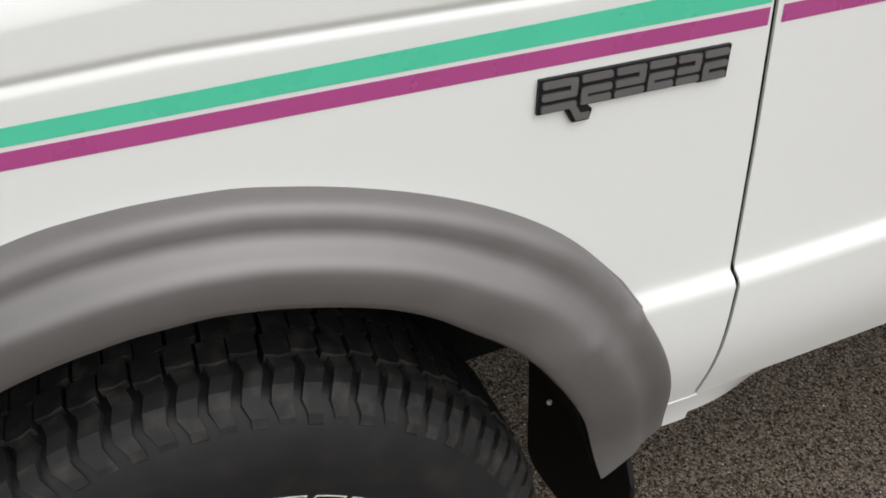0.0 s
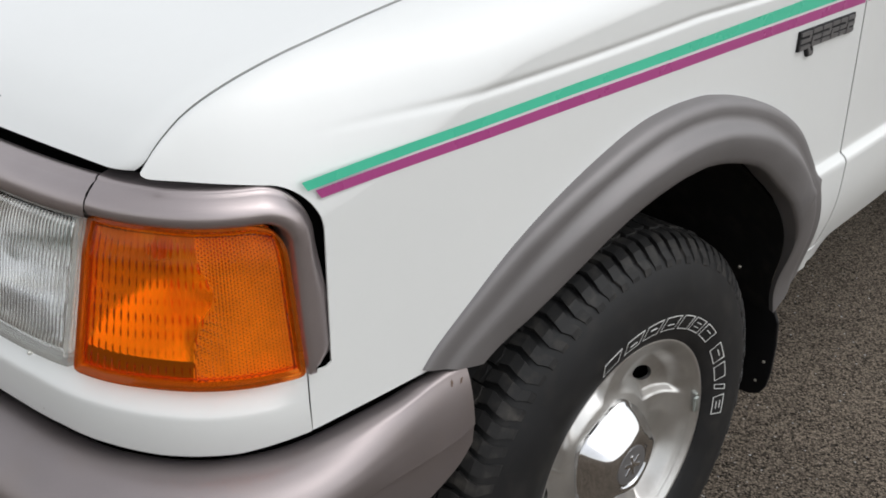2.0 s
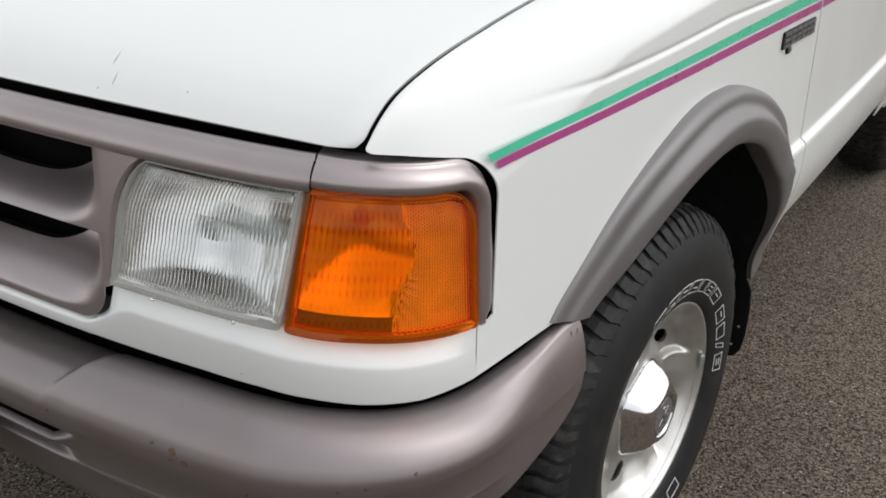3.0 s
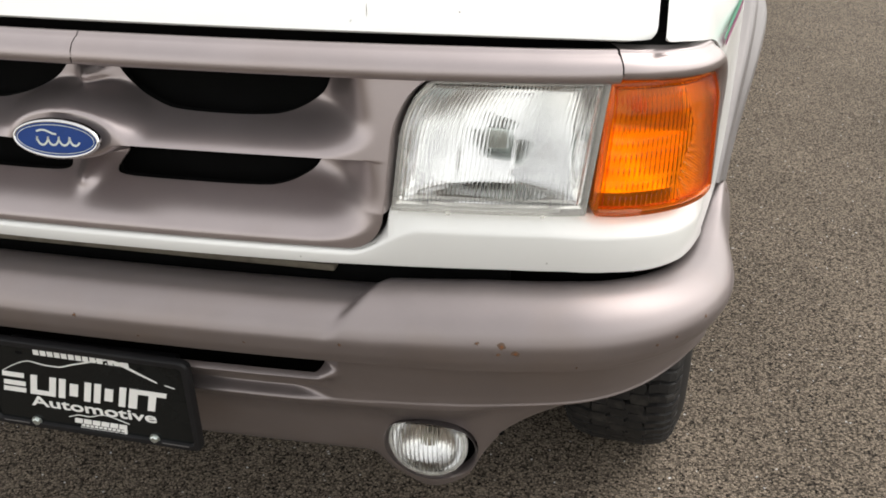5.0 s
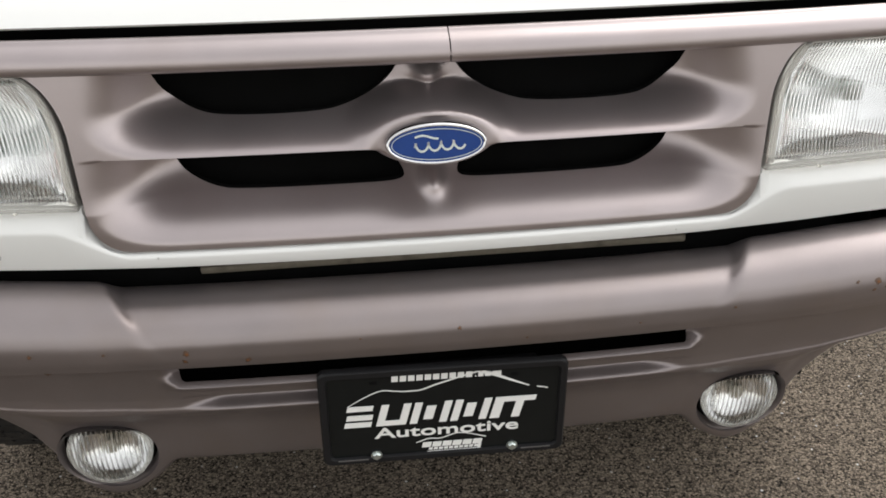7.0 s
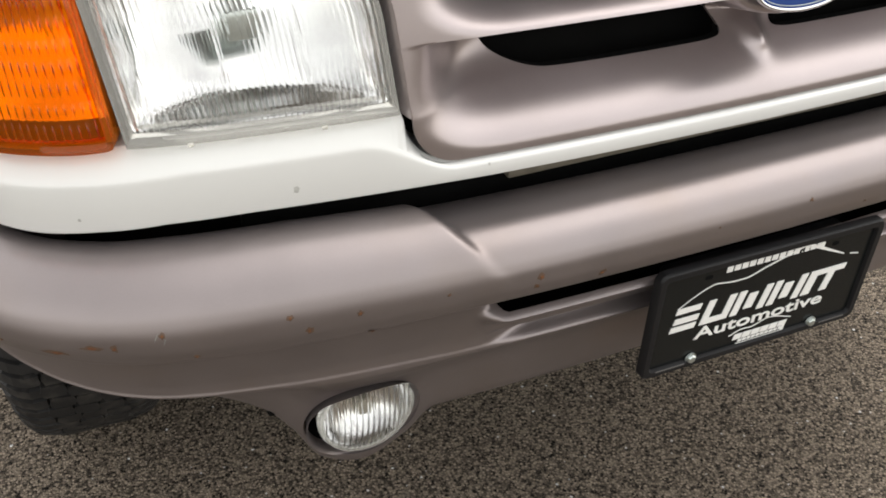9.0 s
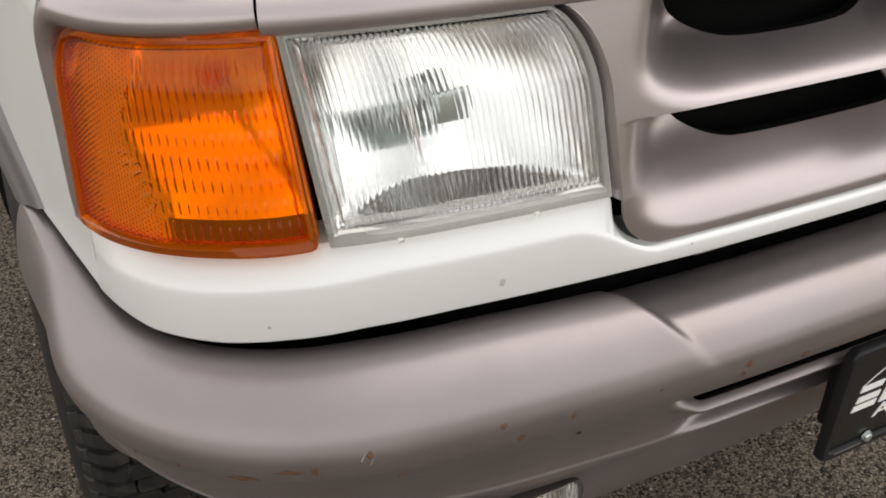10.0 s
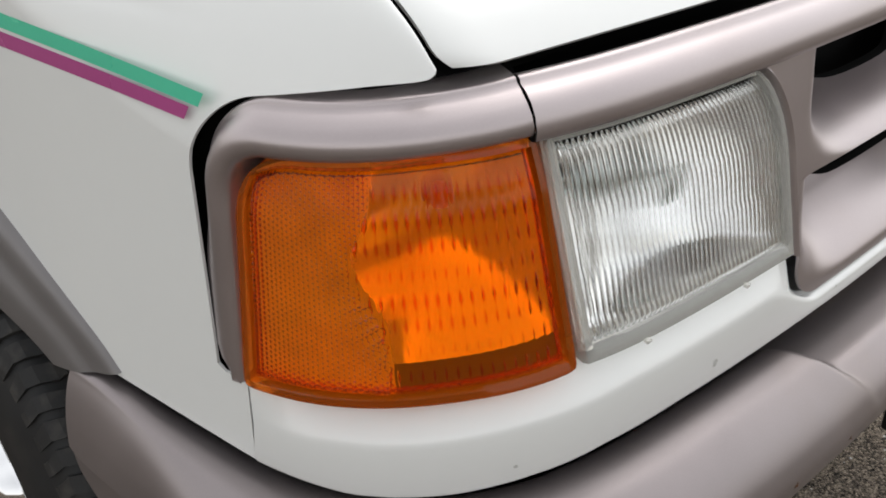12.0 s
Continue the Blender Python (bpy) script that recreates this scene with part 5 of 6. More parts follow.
# ---- wheel flares
def flare(top_line, lip_line, lip_out):
    n = 110
    A, B = resampled(top_line, n), resampled(lip_line, n)
    prof = [(-0.03, -0.006), (0.0, 0.000), (0.008, 0.0095), (0.030, 0.0165), (0.08, 0.0222), (0.15, 0.0246), (0.23, 0.0246), (0.30, 0.0250), (0.36, 0.0290), (0.42, 0.0365), (0.47, 0.0415), (0.52, 0.0440), (0.58, 0.0446), (0.72, 0.0430), (0.88, 0.0395), (0.97, 0.0365), (1.0, 0.0325), (0.995, 0.0265), (0.975, 0.006), (0.97, -0.004)]
    rows = []
    for i in range(n):
        s = i / (n - 1)
        taper = float(smooth01(0.0, 0.36, s)) * 0.75 + 0.25
        tail = float(smooth01(0.66, 0.93, s))
        row = []
        for f, off in prof:
            y, z = A[i] + (B[i] - A[i]) * f
            o = off * taper * (1 - 0.75 * tail) + (lip_out * max(f, 0))
            notch = 0.003 * math.exp(-(((y - 1.190) / 0.014) ** 2) - ((z - 0.722) / 0.012) ** 2) - 0.0045 * math.exp(-(((y - 1.158) / 0.020) ** 2) - ((z - 0.728) / 0.016) ** 2)
            inner_belt = 0.013 * float((smooth01(0.735, 0.719, z) - smooth01(0.80, 0.690, z)) * smooth01(1.0, 1.12, y))
            row.append(skin(u_at_y(y), z, o + notch - inner_belt + float(side_shift(y, z))))
        rows.append(row)
    return grid_mesh(np.array(rows).reshape(n, len(prof), 3))


front_flare = part("front_flare", flare(FLARE_TOP, FLARE_LIP, 0.0), FLARE, truck, "grey plastic wheel arch flare", out=CENTRE, split=60)
mirrored(front_flare)
rt = [(REAR_Y + 0.45 * math.cos(a), 0.44 + 0.48 * math.sin(a)) for a in np.linspace(math.pi + 0.1, -0.1, 24)]
rl = [(REAR_Y + 0.37 * math.cos(a), 0.44 + 0.39 * math.sin(a)) for a in np.linspace(math.pi + 0.1, -0.1, 24)]
rear_flare = part("rear_flare", flare(rt, rl, 0.0), FLARE, truck, "grey plastic wheel arch flare", out=CENTRE, split=60)
mirrored(rear_flare)

# Added near-black panels here and below, keeping the wheel well in shade.
inner = part("inner_fender", moved(rounded_box(0.24, 0.012, 0.19, 0.004), Matrix.Translation((0.69, 0.375, 0.69))), DARK, truck)
mirrored(inner)

well = part("wheel_well_wall", moved(rounded_box(0.012, 1.05, 0.62, 0.004), Matrix.Translation((0.46, 0.78, 0.62))), DARK, truck, split=0)
mirrored(well)

# rear end of the front flare, black mud flap, dusty liner
flap_poly = [(0.60, 0.49), (0.822, 0.49), (0.835, 0.437), (0.849, 0.408), (0.853, 0.36), (0.852, 0.30), (0.847, 0.264), (0.837, 0.246), (0.818, 0.237), (0.66, 0.229), (0.63, 0.233), (0.615, 0.25)]
flap_bm = slab(flap_poly, 0.008, lambda a, b, c: Vector((a, 1.243 + c, b)))
bmesh.ops.bevel(flap_bm, geom=[e for e in flap_bm.edges if abs(e.verts[0].co.y - e.verts[1].co.y) < 1e-4], offset=0.002, segments=2, affect="EDGES", profile=0.5)
flap = part("mud_flap", flap_bm, FLAP, truck, "black rubber mud flap", smooth=False)
mirrored(flap)
for x, z in ((0.836, 0.318), (0.826, 0.272)):
    rivet = lathe([(0.0, 0.0), (-0.002, 0.0), (-0.0015, 0.0024), (0.0, 0.003)], 10, "y")
    part("rivet", moved(rivet, Matrix.Translation((x, 1.243, z))), STEEL, flap, smooth=False)


def lip_liner():
    """Dusty inner wall of the wheel well, from the flare's lip inwards."""
    rows = []
    for y, z in resampled([(0.395, 0.62), (0.405, 0.68)] + FLARE_LIP[1:], 80):
        d = Vector((y - 0.80, z - 0.47)).normalized()
        x = float(skin(u_at_y(y), z, float(side_shift(y, z)))[0])
        rows.append([(x + o, y + d.x * g, z + d.y * g) for o, g in ((0.0, -0.0015), (-0.02, 0.006), (-0.05, 0.018), (-0.10, 0.026), (-0.20, 0.028), (0.46 - x, 0.028))])
    return grid_mesh(np.array(rows))


def liner(y0, inner, radius):
    pts = []
    for a in np.linspace(radians(-22), radians(128), 60):
        rad = radius * (1 + 0.012 * math.sin(a * 11))
        pts.append([(x, y0 + rad * math.cos(a), 0.40 + rad * math.sin(a)) for x in np.linspace(inner, 0.850, 12)])
    return grid_mesh(np.array(pts))


front_liner = part("wheel_liner", lip_liner(), LINER, truck, "dusty black wheel arch liner", split=0)
mirrored(front_liner)
rear_liner = part("wheel_liner", liner(REAR_Y, 0.45, 0.44), LINER, truck)
mirrored(rear_liner)
clip_bm = bmesh.new()
bmesh.ops.create_uvsphere(clip_bm, u_segments=12, v_segments=8, radius=0.0034)
part("liner_clip", moved(clip_bm, Matrix.Translation((0.80, 1.150, 0.545))), STEEL, truck)


# ---- wheels
def wheel(name, label):
    """Built round the origin; the outer face looks to +x."""

    def tall(r):
        return r if r < 0.262 else 0.262 + (r - 0.262) * 1.123

    top = tagged(empty(name, truck), label)
    # tyre carcass
    half = [(0.092, 0.196), (0.103, 0.205), (0.114, 0.235), (0.1175, 0.258), (0.1160, 0.282), (0.1105, 0.303), (0.1025, 0.320), (0.094, 0.332), (0.083, 0.340), (0.05, 0.3455), (0.0, 0.347)]
    half = [(x, tall(r)) for x, r in half]
    prof = half + [(-x, r) for x, r in half[-2::-1]]
    p = np.array(prof)
    s = np.r_[0, np.cumsum(np.hypot(*np.diff(p, axis=0).T))]
    q = np.linspace(0, s[-1], 70)
    tyre = part("tyre", lathe(list(zip(Spline(s, p[:, 0])(q), Spline(s, p[:, 1])(q))), 120), RUBBER, top, "black all-terrain tyre with outlined white marks", out=None, split=0)
    # tread: shoulder lugs that run down the sidewall, and three rows of blocks between
    bm = bmesh.new()
    pitches = 80

    def block(outline, base, height):
        lo = [bm.verts.new((x, r0 * math.sin(t), r0 * math.cos(t))) for x, t, r0, _ in outline]
        hi = [bm.verts.new((x + (0.004 if d else 0) * np.sign(x), (r0 + height) * math.sin(t), (r0 + height) * math.cos(t))) for x, t, r0, d in outline]
        bm.faces.new(hi)
        k = len(outline)
        for i in range(k):
            bm.faces.new((lo[i], lo[(i + 1) % k], hi[(i + 1) % k], hi[i]))

    step = 2 * math.pi / pitches
    r_mid = tall(0.345)
    rnd = random.Random(5)
    for i in range(pitches):
        t = i * step
        for side in (1, -1):
            tt = t + (0.5 * step if side < 0 else 0)
            wide = step * (0.72 + 0.06 * math.sin(i * 2.4))
            drop = 0.004 if i % 2 else -0.002
            rows = [(a, tall(b), c) for a, b, c in [(0.050, 0.3445, 0.0090), (0.067, 0.3425, 0.0088), (0.081, 0.3392, 0.0078), (0.0915, 0.3332, 0.0056), (0.0995, 0.3245 - drop * 0.5, 0.0032), (0.1045, 0.3165 - drop, 0.0004)]]
            ring_prev = None
            for k, (x, r, h) in enumerate(rows):
                skew = 0.14 * step * math.sin(k * 1.7)
                w2 = wide / 2 * (1.0 if k < 4 else 0.85)
                nx = [0, 0.1, 0.3, 0.55, 0.78, 0.85][k]
                nr = math.sqrt(1 - nx * nx)
                quad = []
                for sgn in (-1, 1):
                    a = tt + skew + sgn * w2
                    quad.append(bm.verts.new((side * (x - 0.001), (r - 0.003) * math.sin(a), (r - 0.003) * math.cos(a))))
                    a2 = tt + skew + sgn * w2 * 0.90
                    quad.append(bm.verts.new((side * (x + h * nx), (r + h * nr) * math.sin(a2), (r + h * nr) * math.cos(a2))))
                # quad: low-left, high-left, low-right, high-right
                if ring_prev:
                    pq = ring_prev
                    bm.faces.new((pq[1], pq[3], quad[3], quad[1]))
                    bm.faces.new((pq[0], pq[1], quad[1], quad[0]))
                    bm.faces.new((pq[3], pq[2], quad[2], quad[3]))
                else:
                    bm.faces.new((quad[0], quad[2], quad[3], quad[1]))
                ring_prev = quad
            bm.faces.new((ring_prev[0], ring_prev[1], ring_prev[3], ring_prev[2]))
        for x0, ph, w in ((0.0, 0.25, 0.029), (0.0335, 0.0, 0.029), (-0.0335, 0.5, 0.029)):
            tt = t + ph * step + rnd.uniform(-0.05, 0.05) * step
            zig = 0.0035 * (1 if i % 2 else -1)
            outline = [(x0 - w / 2 + zig, tt - 0.42 * step, r_mid, 0), (x0 + w / 2 + zig, tt - 0.46 * step, r_mid, 0), (x0 + w / 2 + zig + 0.003, tt, r_mid, 0), (x0 + w / 2 + zig, tt + 0.42 * step, r_mid, 0), (x0 - w / 2 + zig, tt + 0.46 * step, r_mid, 0), (x0 - w / 2 + zig - 0.003, tt, r_mid, 0)]
            block(outline, r_mid, 0.0105)
    bmesh.ops.recalc_face_normals(bm, faces=bm.faces[:])
    part("tread", bm, TREAD, tyre, "worn tread blocks and shoulder lugs", smooth=False)
    # outlined white marks round the sidewall, as plain frames
    def sidewall(ang, rad, lift):
        x = float(np.interp(rad, [0.205, 0.235, 0.258, 0.2845, 0.308], [0.103, 0.114, 0.1175, 0.1160, 0.1105])) + lift
        return Vector((x, rad * math.sin(ang), rad * math.cos(ang)))

    def mark(a0, a1, r0, r1, slant=0.0, line=0.0022, cross=()):
        bms = []
        rm = (r0 + r1) / 2
        da = line / rm

        def box(b0, b1, q0, q1):
            def place(a, r, c):
                return sidewall(a + slant * (r - rm) / rm, r, 0.0003 + c)
            n = 3
            poly = [(b0 + (b1 - b0) * k / n, q1) for k in range(n + 1)] + [(b1 - (b1 - b0) * k / n, q0) for k in range(n + 1)]
            bms.append(slab(poly, 0.0012, place))

        box(a0, a0 + da, r0, r1), box(a1 - da, a1, r0, r1)
        box(a0, a1, r0, r0 + line), box(a0, a1, r1 - line, r1)
        for c in cross:
            box(a0 + (a1 - a0) * 0.3, a1 - (a1 - a0) * 0.3, r0 + (r1 - r0) * c - line / 2, r0 + (r1 - r0) * c + line / 2)
        return bms

    def put(bms):
        part("white_mark", joined(bms), TYRE_WHITE, tyre, smooth=False)

    for deg0, wid, sl, cross in ((-24, 9, 0.2, ()), (-12, 9, 0.2, (0.4,)), (-1, 9, 0.2, (0.55,)), (10, 9.5, 0.2, (0.4,)), (21.5, 7.5, 0.2, ()), (30.5, 8.5, 0.2, (0.35, 0.65)), (41, 9, 0.2, (0.6,)), (57.5, 9.5, 0.1, (0.6,)), (69.5, 8, 0.1, ()), (80.5, 2.6, 0.5, ()), (86.5, 9, 0.1, (0.33, 0.66))):
        put(mark(radians(deg0), radians(deg0 + wid), 0.2245, 0.2485, sl, line=0.0013, cross=cross))
    for k in range(8):
        put(mark(radians(152 + 13 * k), radians(152 + 13 * k + 9.5), 0.2245, 0.2500, 0.0, line=0.0014, cross=((), (0.5,))[k % 2]))
    # alloy rim
    rim_prof = [(0.0925, 0.190), (0.0965, 0.1945), (0.0995, 0.1975), (0.1012, 0.1995), (0.1015, 0.2025), (0.0985, 0.2065), (0.093, 0.2065), (0.088, 0.199), (0.05, 0.192), (-0.06, 0.185), (-0.09, 0.205), (-0.098, 0.205)]
    rim = part("rim", lathe(rim_prof, 96), ALLOY, top, "silver alloy rim with scuffed lip", split=50)
    part("balance_weight", moved(rounded_box(0.006, 0.010, 0.028, 0.0015), Matrix.Translation((0.101, 0.190 * math.sin(radians(62 + WHEEL_TURN)), 0.190 * math.cos(radians(62 + WHEEL_TURN)))) @ pose(0, 0, 0, -(62 + WHEEL_TURN) + 90, 0, 0)), ZINC, rim)

    _disc_r = np.linspace(0.055, 0.1915, 120)
    _disc_x = Spline([0.055, 0.085, 0.110, 0.135, 0.160, 0.178, 0.1915], [0.080, 0.068, 0.062, 0.0635, 0.071, 0.081, 0.0930])(_disc_r)

    def disc_place(t, r):
        k = np.mod(t - radians(DISC_TURN) - 4.0 * (r - 0.135) + np.pi / 5, 2 * np.pi / 5) - np.pi / 5
        pocket = smooth01(-0.62, -0.18, k) * smooth01(0.40, 0.30, k) * smooth01(0.096, 0.122, r) * smooth01(0.184, 0.166, r)
        x = np.interp(r, _disc_r, _disc_x) - 0.015 * pocket
        return np.stack([x, r * np.sin(t), r * np.cos(t)], -1)

    def disc_keep(t, r):
        k = np.mod(t - radians(DISC_TURN) + np.pi / 5, 2 * np.pi / 5) - np.pi / 5
        return (np.hypot((k + 0.02) * 0.136 / 0.027, (r - 0.136 - 0.18 * k * 0.136) / 0.0135) - 1) * 0.016

    part("wheel_disc", cut_grid(np.linspace(0, 2 * np.pi, 361), np.linspace(0.055, 0.1912, 84), disc_place, disc_keep), ALLOY, rim, "silver alloy disc with five oval holes", out=(-1, 0, 0), thick=0.006, split=50)
    # Plain drum shape, coloured near-black as the shade behind the holes.
    part("brake_shadow", lathe([(0.02, 0.0), (0.02, 0.17), (-0.06, 0.178)], 48), DARK, top, "brake drum, near-black for the shade behind the wheel disc")
    # chrome centre cap with rounded corners
    t = np.linspace(0, 2 * np.pi, 80, endpoint=False)
    loops = []
    for x, r, lobe in ((0.064, 0.087, 0.004), (0.072, 0.0865, 0.0045), (0.0745, 0.084, 0.005), (0.080, 0.079, 0.006), (0.092, 0.071, 0.007), (0.104, 0.062, 0.006), (0.111, 0.055, 0.004), (0.1145, 0.048, 0.001), (0.1155, 0.043, 0.0), (0.1145, 0.039, 0.0), (0.1115, 0.0375, 0.0), (0.1115, 0.002, 0.0)):
        rr = r + lobe * (np.cos(5 * (t - radians(DISC_TURN + 36))) + 0.22 * np.cos(10 * (t - radians(DISC_TURN + 36))))
        loops.append(np.stack([np.full_like(t, x), rr * np.sin(t), rr * np.cos(t)], -1))
    cap = part("centre_cap", grid_mesh(np.array(loops), closed_v=True), CHROME, top, "chrome centre cap", split=40)
    medal = [(0.1135, 0.0), (0.1135, 0.027), (0.1130, 0.033), (0.1095, 0.035)]
    part("medallion", lathe(medal, 40), BADGE_GREY, cap, "grey medallion on the cap", split=40)
    for k in range(3):
        part("medallion_bar", moved(rounded_box(0.002, 0.006, 0.040, 0.0008), Matrix.Translation((0.1138, 0, 0)) @ pose(0, 0, 0, 60 * k + 12, 0, 0)), CHROME, cap, smooth=False)
    return top


WHEEL_TURN, DISC_TURN = 24.0, -24.0
HUB, STEER = Vector((0.7305, 0.7765, 0.3650)), -4.0
front_wheel = wheel("front_wheel", "black tyre on a silver alloy wheel with chrome cap")
front_wheel.matrix_basis = Matrix.Translation(HUB) @ pose(0, 0, 0, 0, 0, STEER)
other = copy_thing(front_wheel, Matrix.Translation((-HUB.x + 0.012, HUB.y - 0.020, HUB.z)) @ pose(0, 0, 0, 0, 0, 180 + 0.7 * STEER))
rear_wheel = copy_thing(front_wheel, Matrix.Translation((HUB.x, REAR_Y, HUB.z)) @ pose(0, 0, 0, 70, 0, 0))
rear_other = copy_thing(front_wheel, Matrix.Translation((-HUB.x, REAR_Y, HUB.z)) @ pose(0, 0, 0, 0, 0, 180))


# ---- side stripes
PURPLE_LOW = Spline([0.22, 0.30, 0.40, 0.60, 0.90, 1.20, 1.30, 2.6], [0.9632, 0.9700, 0.9768, 0.9843, 0.9869, 0.9885, 0.9890, 0.989])


def stripe(y0, y1, lower, upper, slope=0.0):
    n = 80
    rows = []
    for k in range(n):
        row = []
        for f in (0.0, 0.33, 0.67, 1.0):
            y = y0 + (y1 - y0) * k / (n - 1)
            lo, hi = lower(y), upper(y)
            z = lo + (hi - lo) * f
            yy = y - slope * (z - lo) * (1 - k / (n - 1))
            row.append(skin(u_at_y(yy), z, float(side_shift(yy, z)) + 0.00045))
        rows.append(row)
    return grid_mesh(np.array(rows).reshape(n, 4, 3))


WIDE_Y = [0.22, 0.545, 0.82, 1.10, 1.30]
low_p = lambda y: float(PURPLE_LOW(y))
top_p = lambda y: low_p(y) + float(np.interp(y, WIDE_Y, [0.0088, 0.0118, 0.0135, 0.0150, 0.0158]))
low_g = lambda y: top_p(y) + float(np.interp(y, WIDE_Y, [0.0026, 0.0034, 0.0036, 0.0036, 0.0036]))
top_g = lambda y: low_g(y) + float(np.interp(y, WIDE_Y, [0.0092, 0.0112, 0.0140, 0.0185, 0.0230]))
for name, lo, hi, mat, start in (("purple_stripe", low_p, top_p, PURPLE, 0.240), ("green_stripe", low_g, top_g, GREEN, 0.227)):
    a = part(name, stripe(start, 1.284, lo, hi, 0.6), mat, truck, "", out=CENTRE, split=0)
    mirrored(a)
    b = part(name, stripe(1.298, 2.40, lo, hi), mat, truck, "", out=CENTRE, split=0)
    mirrored(b)


# ---- model badge on the fender: black plinths with satin grey blocks
def on_fender(y, z, c):
    return Vector(skin(u_at_y(y), z, float(side_shift(y, z)) + c))


def model_badge():
    badge = empty("model_badge", truck)
    badge["label"] = "black and satin grey model badge"
    slope, lean = 0.004, 0.03
    blocks = ((1.0705, 0.0322, 0.0), (1.1050, 0.0290, 0.001), (1.1363, 0.0285, 0.001), (1.1667, 0.0257, 0.001), (1.1943, 0.0234, 0.001), (1.2196, 0.0248, 0.0))
    for k, (y, w, lo) in enumerate(blocks):
        base, hi = 0.9515 + slope * (y - 1.0705), 0.0258

        def place(a, b, c, y=y, base=base):
            return on_fender(y + a + lean * b, base + b + slope * a, c)

        def bar(a0, a1, b0, b1, r=0.0012):
            return slab([(a0 + r, b0), (a1 - r, b0), (a1, b0 + r), (a1, b1 - r), (a1 - r, b1), (a0 + r, b1), (a0, b1 - r), (a0, b0 + r)], 0.0056, place)

        part("plinth", slab([(-0.002, lo - 0.0015), (w + 0.002, lo - 0.0015), (w + 0.002, hi + 0.002), (-0.002, hi + 0.002)], 0.0036, place), BLACK, badge, smooth=False)
        e, t = 0.0062, 0.0058
        face = [bar(0.0005, w - 0.0005, hi - t, hi), bar(0.0005, w - 0.0005, 0.0098, 0.0098 + t), bar(0.0005, w - 0.0005, lo, lo + t)]
        face.append(bar(0.0005, 0.0005 + e, lo, 0.0098 + t) if k % 2 else bar(w - 0.0005 - e, w - 0.0005, 0.0098, hi))
        part("badge_block", joined(face), BADGE_GREY, badge, smooth=False)
    foot = lambda a, b, c: on_fender(1.097 + a + lean * b, 0.9405 + b + slope * a, c)
    part("plinth", slab([(-0.002, 0.006), (0.004, -0.003), (0.019, -0.003), (0.021, 0.006), (0.015, 0.012), (-0.004, 0.012)], 0.0036, foot), BLACK, badge, smooth=False)
    part("badge_block", slab([(-0.001, 0.011), (0.006, -0.001), (0.018, -0.001), (0.018, 0.0045), (0.010, 0.0045), (0.006, 0.011)], 0.0056, foot), BADGE_GREY, badge, smooth=False)
    return badge


mirrored_group(model_badge())

# ---- small marks in the paint
from mathutils.bvhtree import BVHTree


def surface_of(ob):
    me = ob.data
    return BVHTree.FromPolygons([v.co.copy() for v in me.vertices], [tuple(p.vertices) for p in me.polygons])


def paint_mark(target, tree, eye, way, length, width, turn, material, label, seed):
    """A small ragged fleck or scratch lying on a panel where the line from eye along way meets it."""
    hit, normal, _, _ = tree.ray_cast(Vector(eye), Vector(way))
    if hit is None:
        return
    if normal.dot(Vector(way)) > 0:
        normal = -normal
    along = normal.orthogonal().normalized()
    along.rotate(Matrix.Rotation(radians(turn), 3, normal))
    across = normal.cross(along)
    rnd = random.Random(seed)
    bm = bmesh.new()
    mid = bm.verts.new(hit + normal * 0.0007)
    ring_v = []
    for i in range(12):
        a = 2 * math.pi * i / 12
        k = rnd.uniform(0.6, 1.1)
        ring_v.append(bm.verts.new(hit + along * (math.cos(a) * length * k / 2) + across * (math.sin(a) * width * k / 2) + normal * 0.0003))
    for i in range(12):
        bm.faces.new((mid, ring_v[i], ring_v[(i + 1) % 12]))
    bm.normal_update()
    if bm.faces[:][0].normal.dot(normal) < 0:
        bmesh.ops.reverse_faces(bm, faces=bm.faces[:])
    part("paint_chip", bm, material, target, label, split=0)


hood_tree = surface_of(hood)
header_tree = surface_of(header)
for k, (x, y, length, width, turn) in enumerate(((0.352, 0.115, 0.030, 0.0010, 52), (0.372, 0.092, 0.022, 0.0008, 50), (0.356, 0.080, 0.005, 0.0010, 10), (0.48, 0.10, 0.003, 0.0015, 80))):
    paint_mark(hood, hood_tree, (x, y, 1.5), (0, 0, -1), length, width, turn, (BADGE_GREY, RUST_STAIN)[k % 2], "small chip or scratch in the paint", 300 + k)
for k, (x, z, size) in enumerate(((-0.511, 0.758, 0.0068), (-0.688, 0.746, 0.0034), (0.30, 0.744, 0.003), (-0.33, 0.75, 0.003), (0.60, 0.752, 0.003))):
    paint_mark(header, header_tree, (x, -0.5, z), (0, 1, 0), size, size, 0, STONE_GREY, "grey spot in the paint", 330 + k)
bumper_tree = surface_of(bumper)
for k, (x, z, length, width, turn) in enumerate(((-0.652, 0.672, 0.010, 0.0007, 20), (-0.646, 0.667, 0.008, 0.0007, 30))):
    paint_mark(bumper, bumper_tree, (x, -0.5, z), (0, 1, 0), length, width, turn, STONE_GREY, "pale scratch in the paint", 350 + k)
for k, (x, y, z) in enumerate(((1.2, 0.385, 0.712), (1.2, 0.372, 0.714))):
    paint_mark(bumper, bumper_tree, (x, y, z), (-1, 0, 0), 0.009, 0.004, 30 * k, RUST_STAIN, "rust on the bumper's end", 360 + k)

# ---- dark insides added to close the body below and behind, shading the ground
# Solid block in near-black, in place of the unlit engine bay.
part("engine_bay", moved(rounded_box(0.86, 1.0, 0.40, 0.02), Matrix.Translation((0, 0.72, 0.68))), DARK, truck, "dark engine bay")
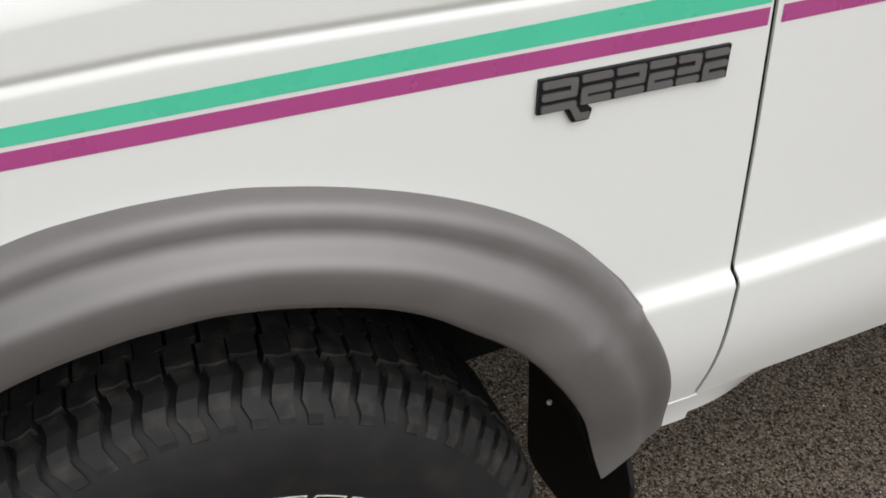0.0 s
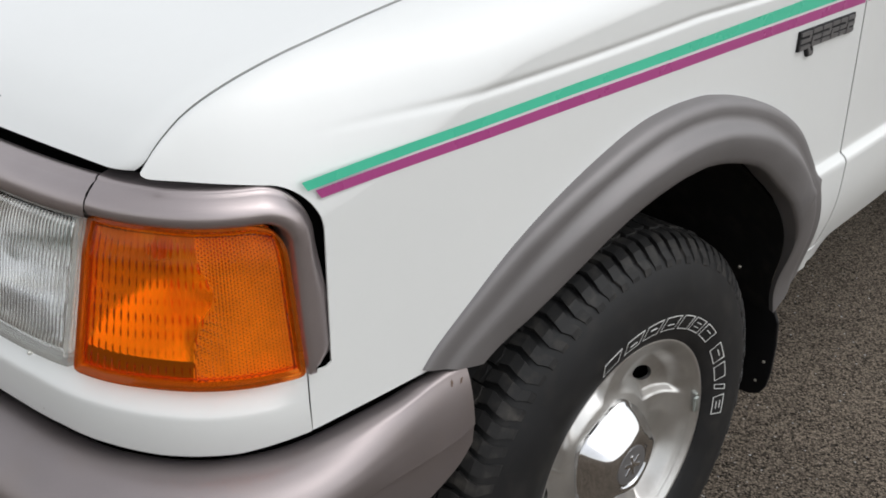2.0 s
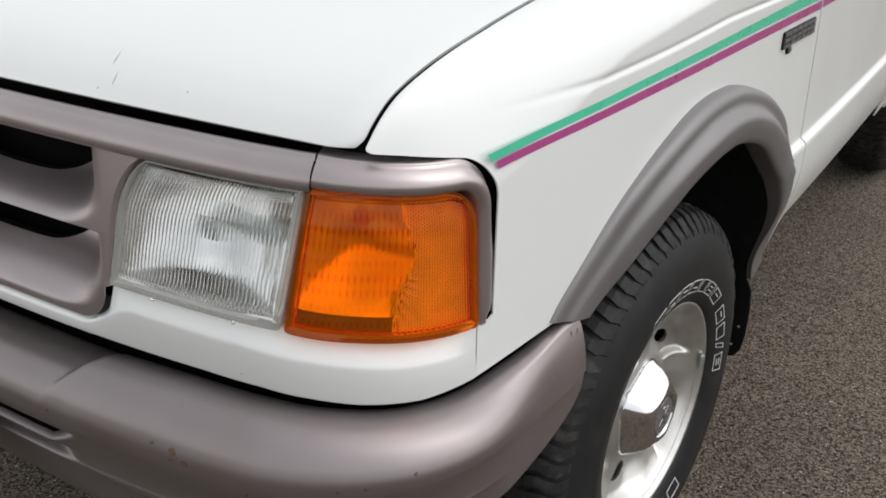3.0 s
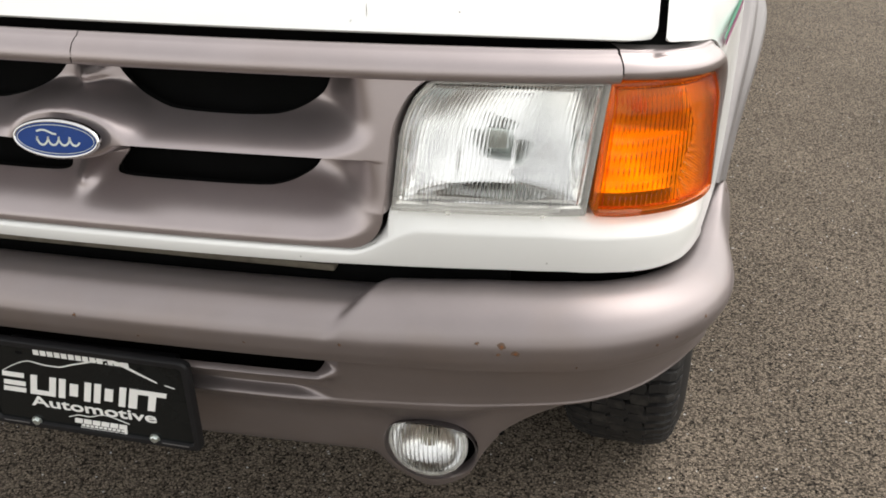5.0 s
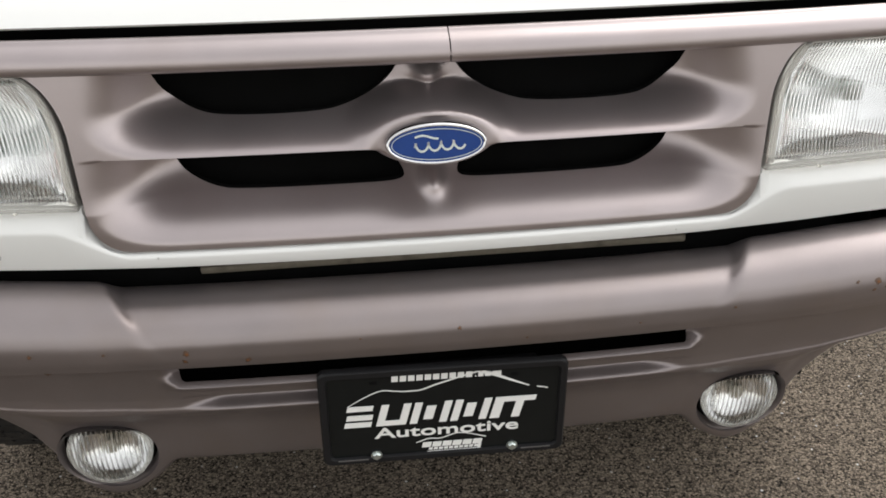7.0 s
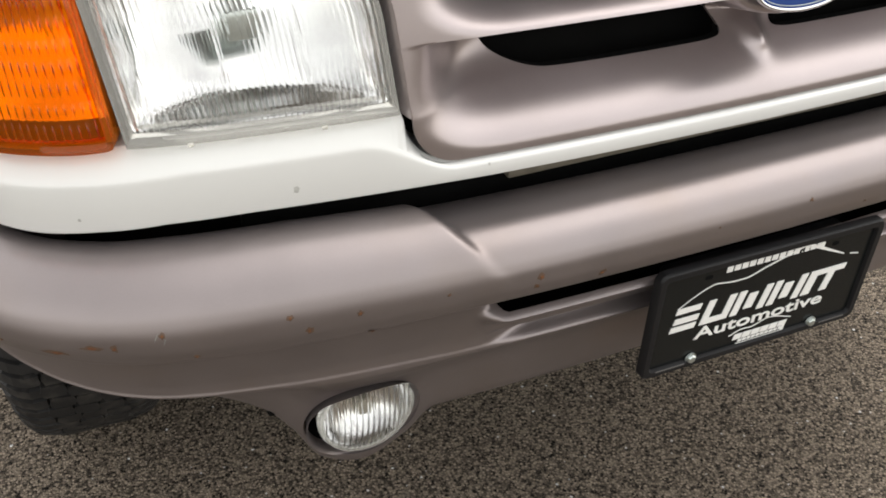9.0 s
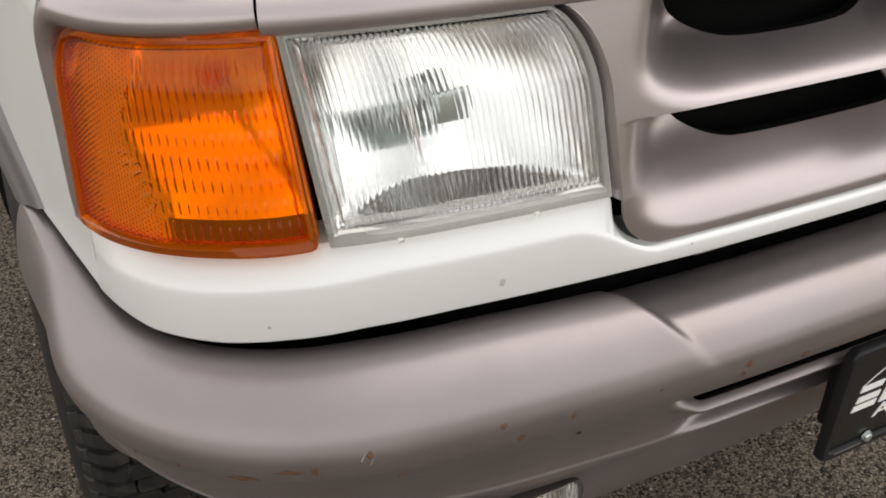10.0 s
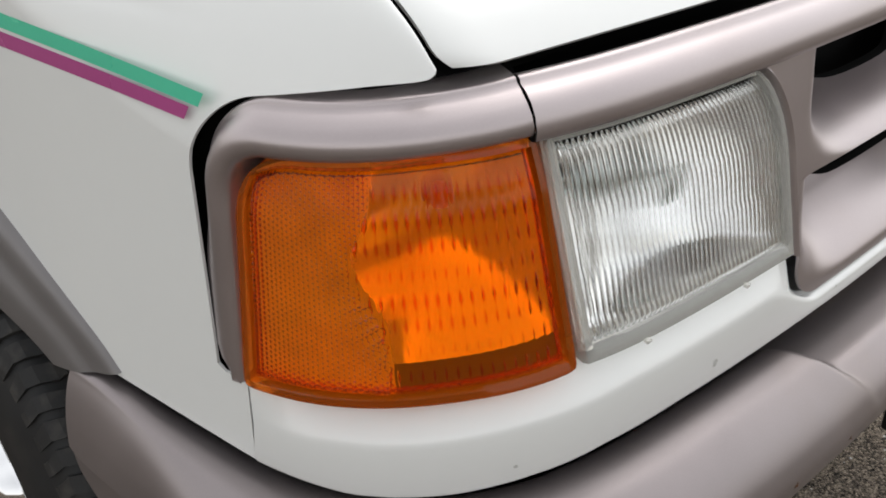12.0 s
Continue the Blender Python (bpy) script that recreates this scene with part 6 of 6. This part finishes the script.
# Cab floor, added to stop light from the windows reaching the ground.
part("floor_pan", moved(rounded_box(1.54, 1.50, 0.02, 0.008), Matrix.Translation((0, 2.02, 0.545))), DARK, truck, "dark cab floor seen from below")
part("chassis", moved(rounded_box(0.86, 3.9, 0.14, 0.02), Matrix.Translation((0, 2.35, 0.46))), DARK, truck, "dark chassis")
part("floor_pan", moved(rounded_box(1.60, 1.25, 0.10, 0.02), Matrix.Translation((0, 1.93, 0.56))), DARK, truck)
part("bulkhead", moved(rounded_box(1.60, 0.03, 0.56, 0.01), Matrix.Translation((0, 1.30, 0.80))), DARK, truck)
for side in (-1, 1):
    part("front_axle", moved(lathe([(-0.3, 0.0), (-0.3, 0.045), (0.3, 0.045), (0.3, 0.0)], 16), Matrix.Translation((side * 0.40, 0.783, 0.355))), DARK, truck)
    part("rear_axle", moved(lathe([(-0.4, 0.0), (-0.4, 0.05), (0.4, 0.05), (0.4, 0.0)], 16), Matrix.Translation((side * 0.36, REAR_Y, 0.355))), DARK, truck)


# ---- cab above the doors, and the cargo bed
roof = []
for y, half, z in ((1.80, 0.60, 1.655), (1.84, 0.62, 1.685), (1.95, 0.635, 1.705), (2.2, 0.64, 1.710), (2.40, 0.635, 1.700), (2.50, 0.62, 1.680), (2.54, 0.60, 1.650)):
    roof.append([(half * k, y, z - 0.03 * abs(k) ** 4) for k in np.linspace(-1, 1, 21)])
part("roof", grid_mesh(np.array(roof)), WHITE, truck, "white painted cab roof", out=CENTRE, thick=0.02, split=50)
wind = [[(k * w, y - 0.05 * (1 - k * k), z) for k in np.linspace(-1, 1, 15)] for y, z, w in ((1.30, 1.165, 0.73), (1.55, 1.41, 0.67), (1.80, 1.655, 0.60))]
part("windshield", grid_mesh(np.array(wind)), GLASS, truck, "sloping windshield", out=CENTRE, thick=0.005)
rear_win = [[(k * w, y, z) for k in np.linspace(-1, 1, 9)] for y, z, w in ((2.60, 1.10, 0.74), (2.54, 1.66, 0.60))]
part("rear_window", grid_mesh(np.array(rear_win)), GLASS, truck, "cab rear window", out=CENTRE, thick=0.005)
for side in (1, -1):
    win = [[(side * (0.835 - (z - 1.12) * 0.40), y, z) for y in np.linspace(y0, 2.50, 9)] for z, y0 in ((1.115, 1.36), (1.40, 1.60), (1.66, 1.84))]
    part("side_window", grid_mesh(np.array(win)), GLASS, truck, "door window", out=CENTRE, thick=0.004)
    for a, b, w in (((0.77, 1.30, 1.12), (0.605, 1.80, 1.665), 0.022), ((0.835, 2.52, 1.10), (0.615, 2.50, 1.67), 0.030)):
        a, b = Vector((side * a[0], *a[1:])), Vector((side * b[0], *b[1:]))
        post = rounded_box(w * 2, w * 2, (b - a).length, 0.008)
        part("pillar", moved(post, Matrix.Translation((a + b) / 2) @ (b - a).to_track_quat("Z", "Y").to_matrix().to_4x4()), WHITE, truck, "white roof pillar")
part("cowl", moved(rounded_box(1.50, 0.10, 0.02, 0.006), Matrix.Translation((0, 1.345, 1.155))), BLACK, truck, "black cowl below the windshield")
part("cab_back", moved(rounded_box(1.66, 0.02, 0.56, 0.006), Matrix.Translation((0, 2.605, 0.82))), WHITE, truck)
part("bed_floor", moved(rounded_box(1.50, 1.92, 0.03, 0.006), Matrix.Translation((0, 3.60, 0.72))), WHITE, truck, "white cargo bed floor")
part("bed_front", moved(rounded_box(1.66, 0.03, 0.56, 0.006), Matrix.Translation((0, 2.640, 0.82))), WHITE, truck)
part("tailgate", moved(rounded_box(1.60, 0.05, 0.50, 0.010), Matrix.Translation((0, 4.575, 0.83))), WHITE, truck, "white tailgate")
part("rear_bumper", moved(rounded_box(1.66, 0.12, 0.16, 0.02), Matrix.Translation((0, 4.67, 0.50))), TRIM, truck, "grey rear bumper")
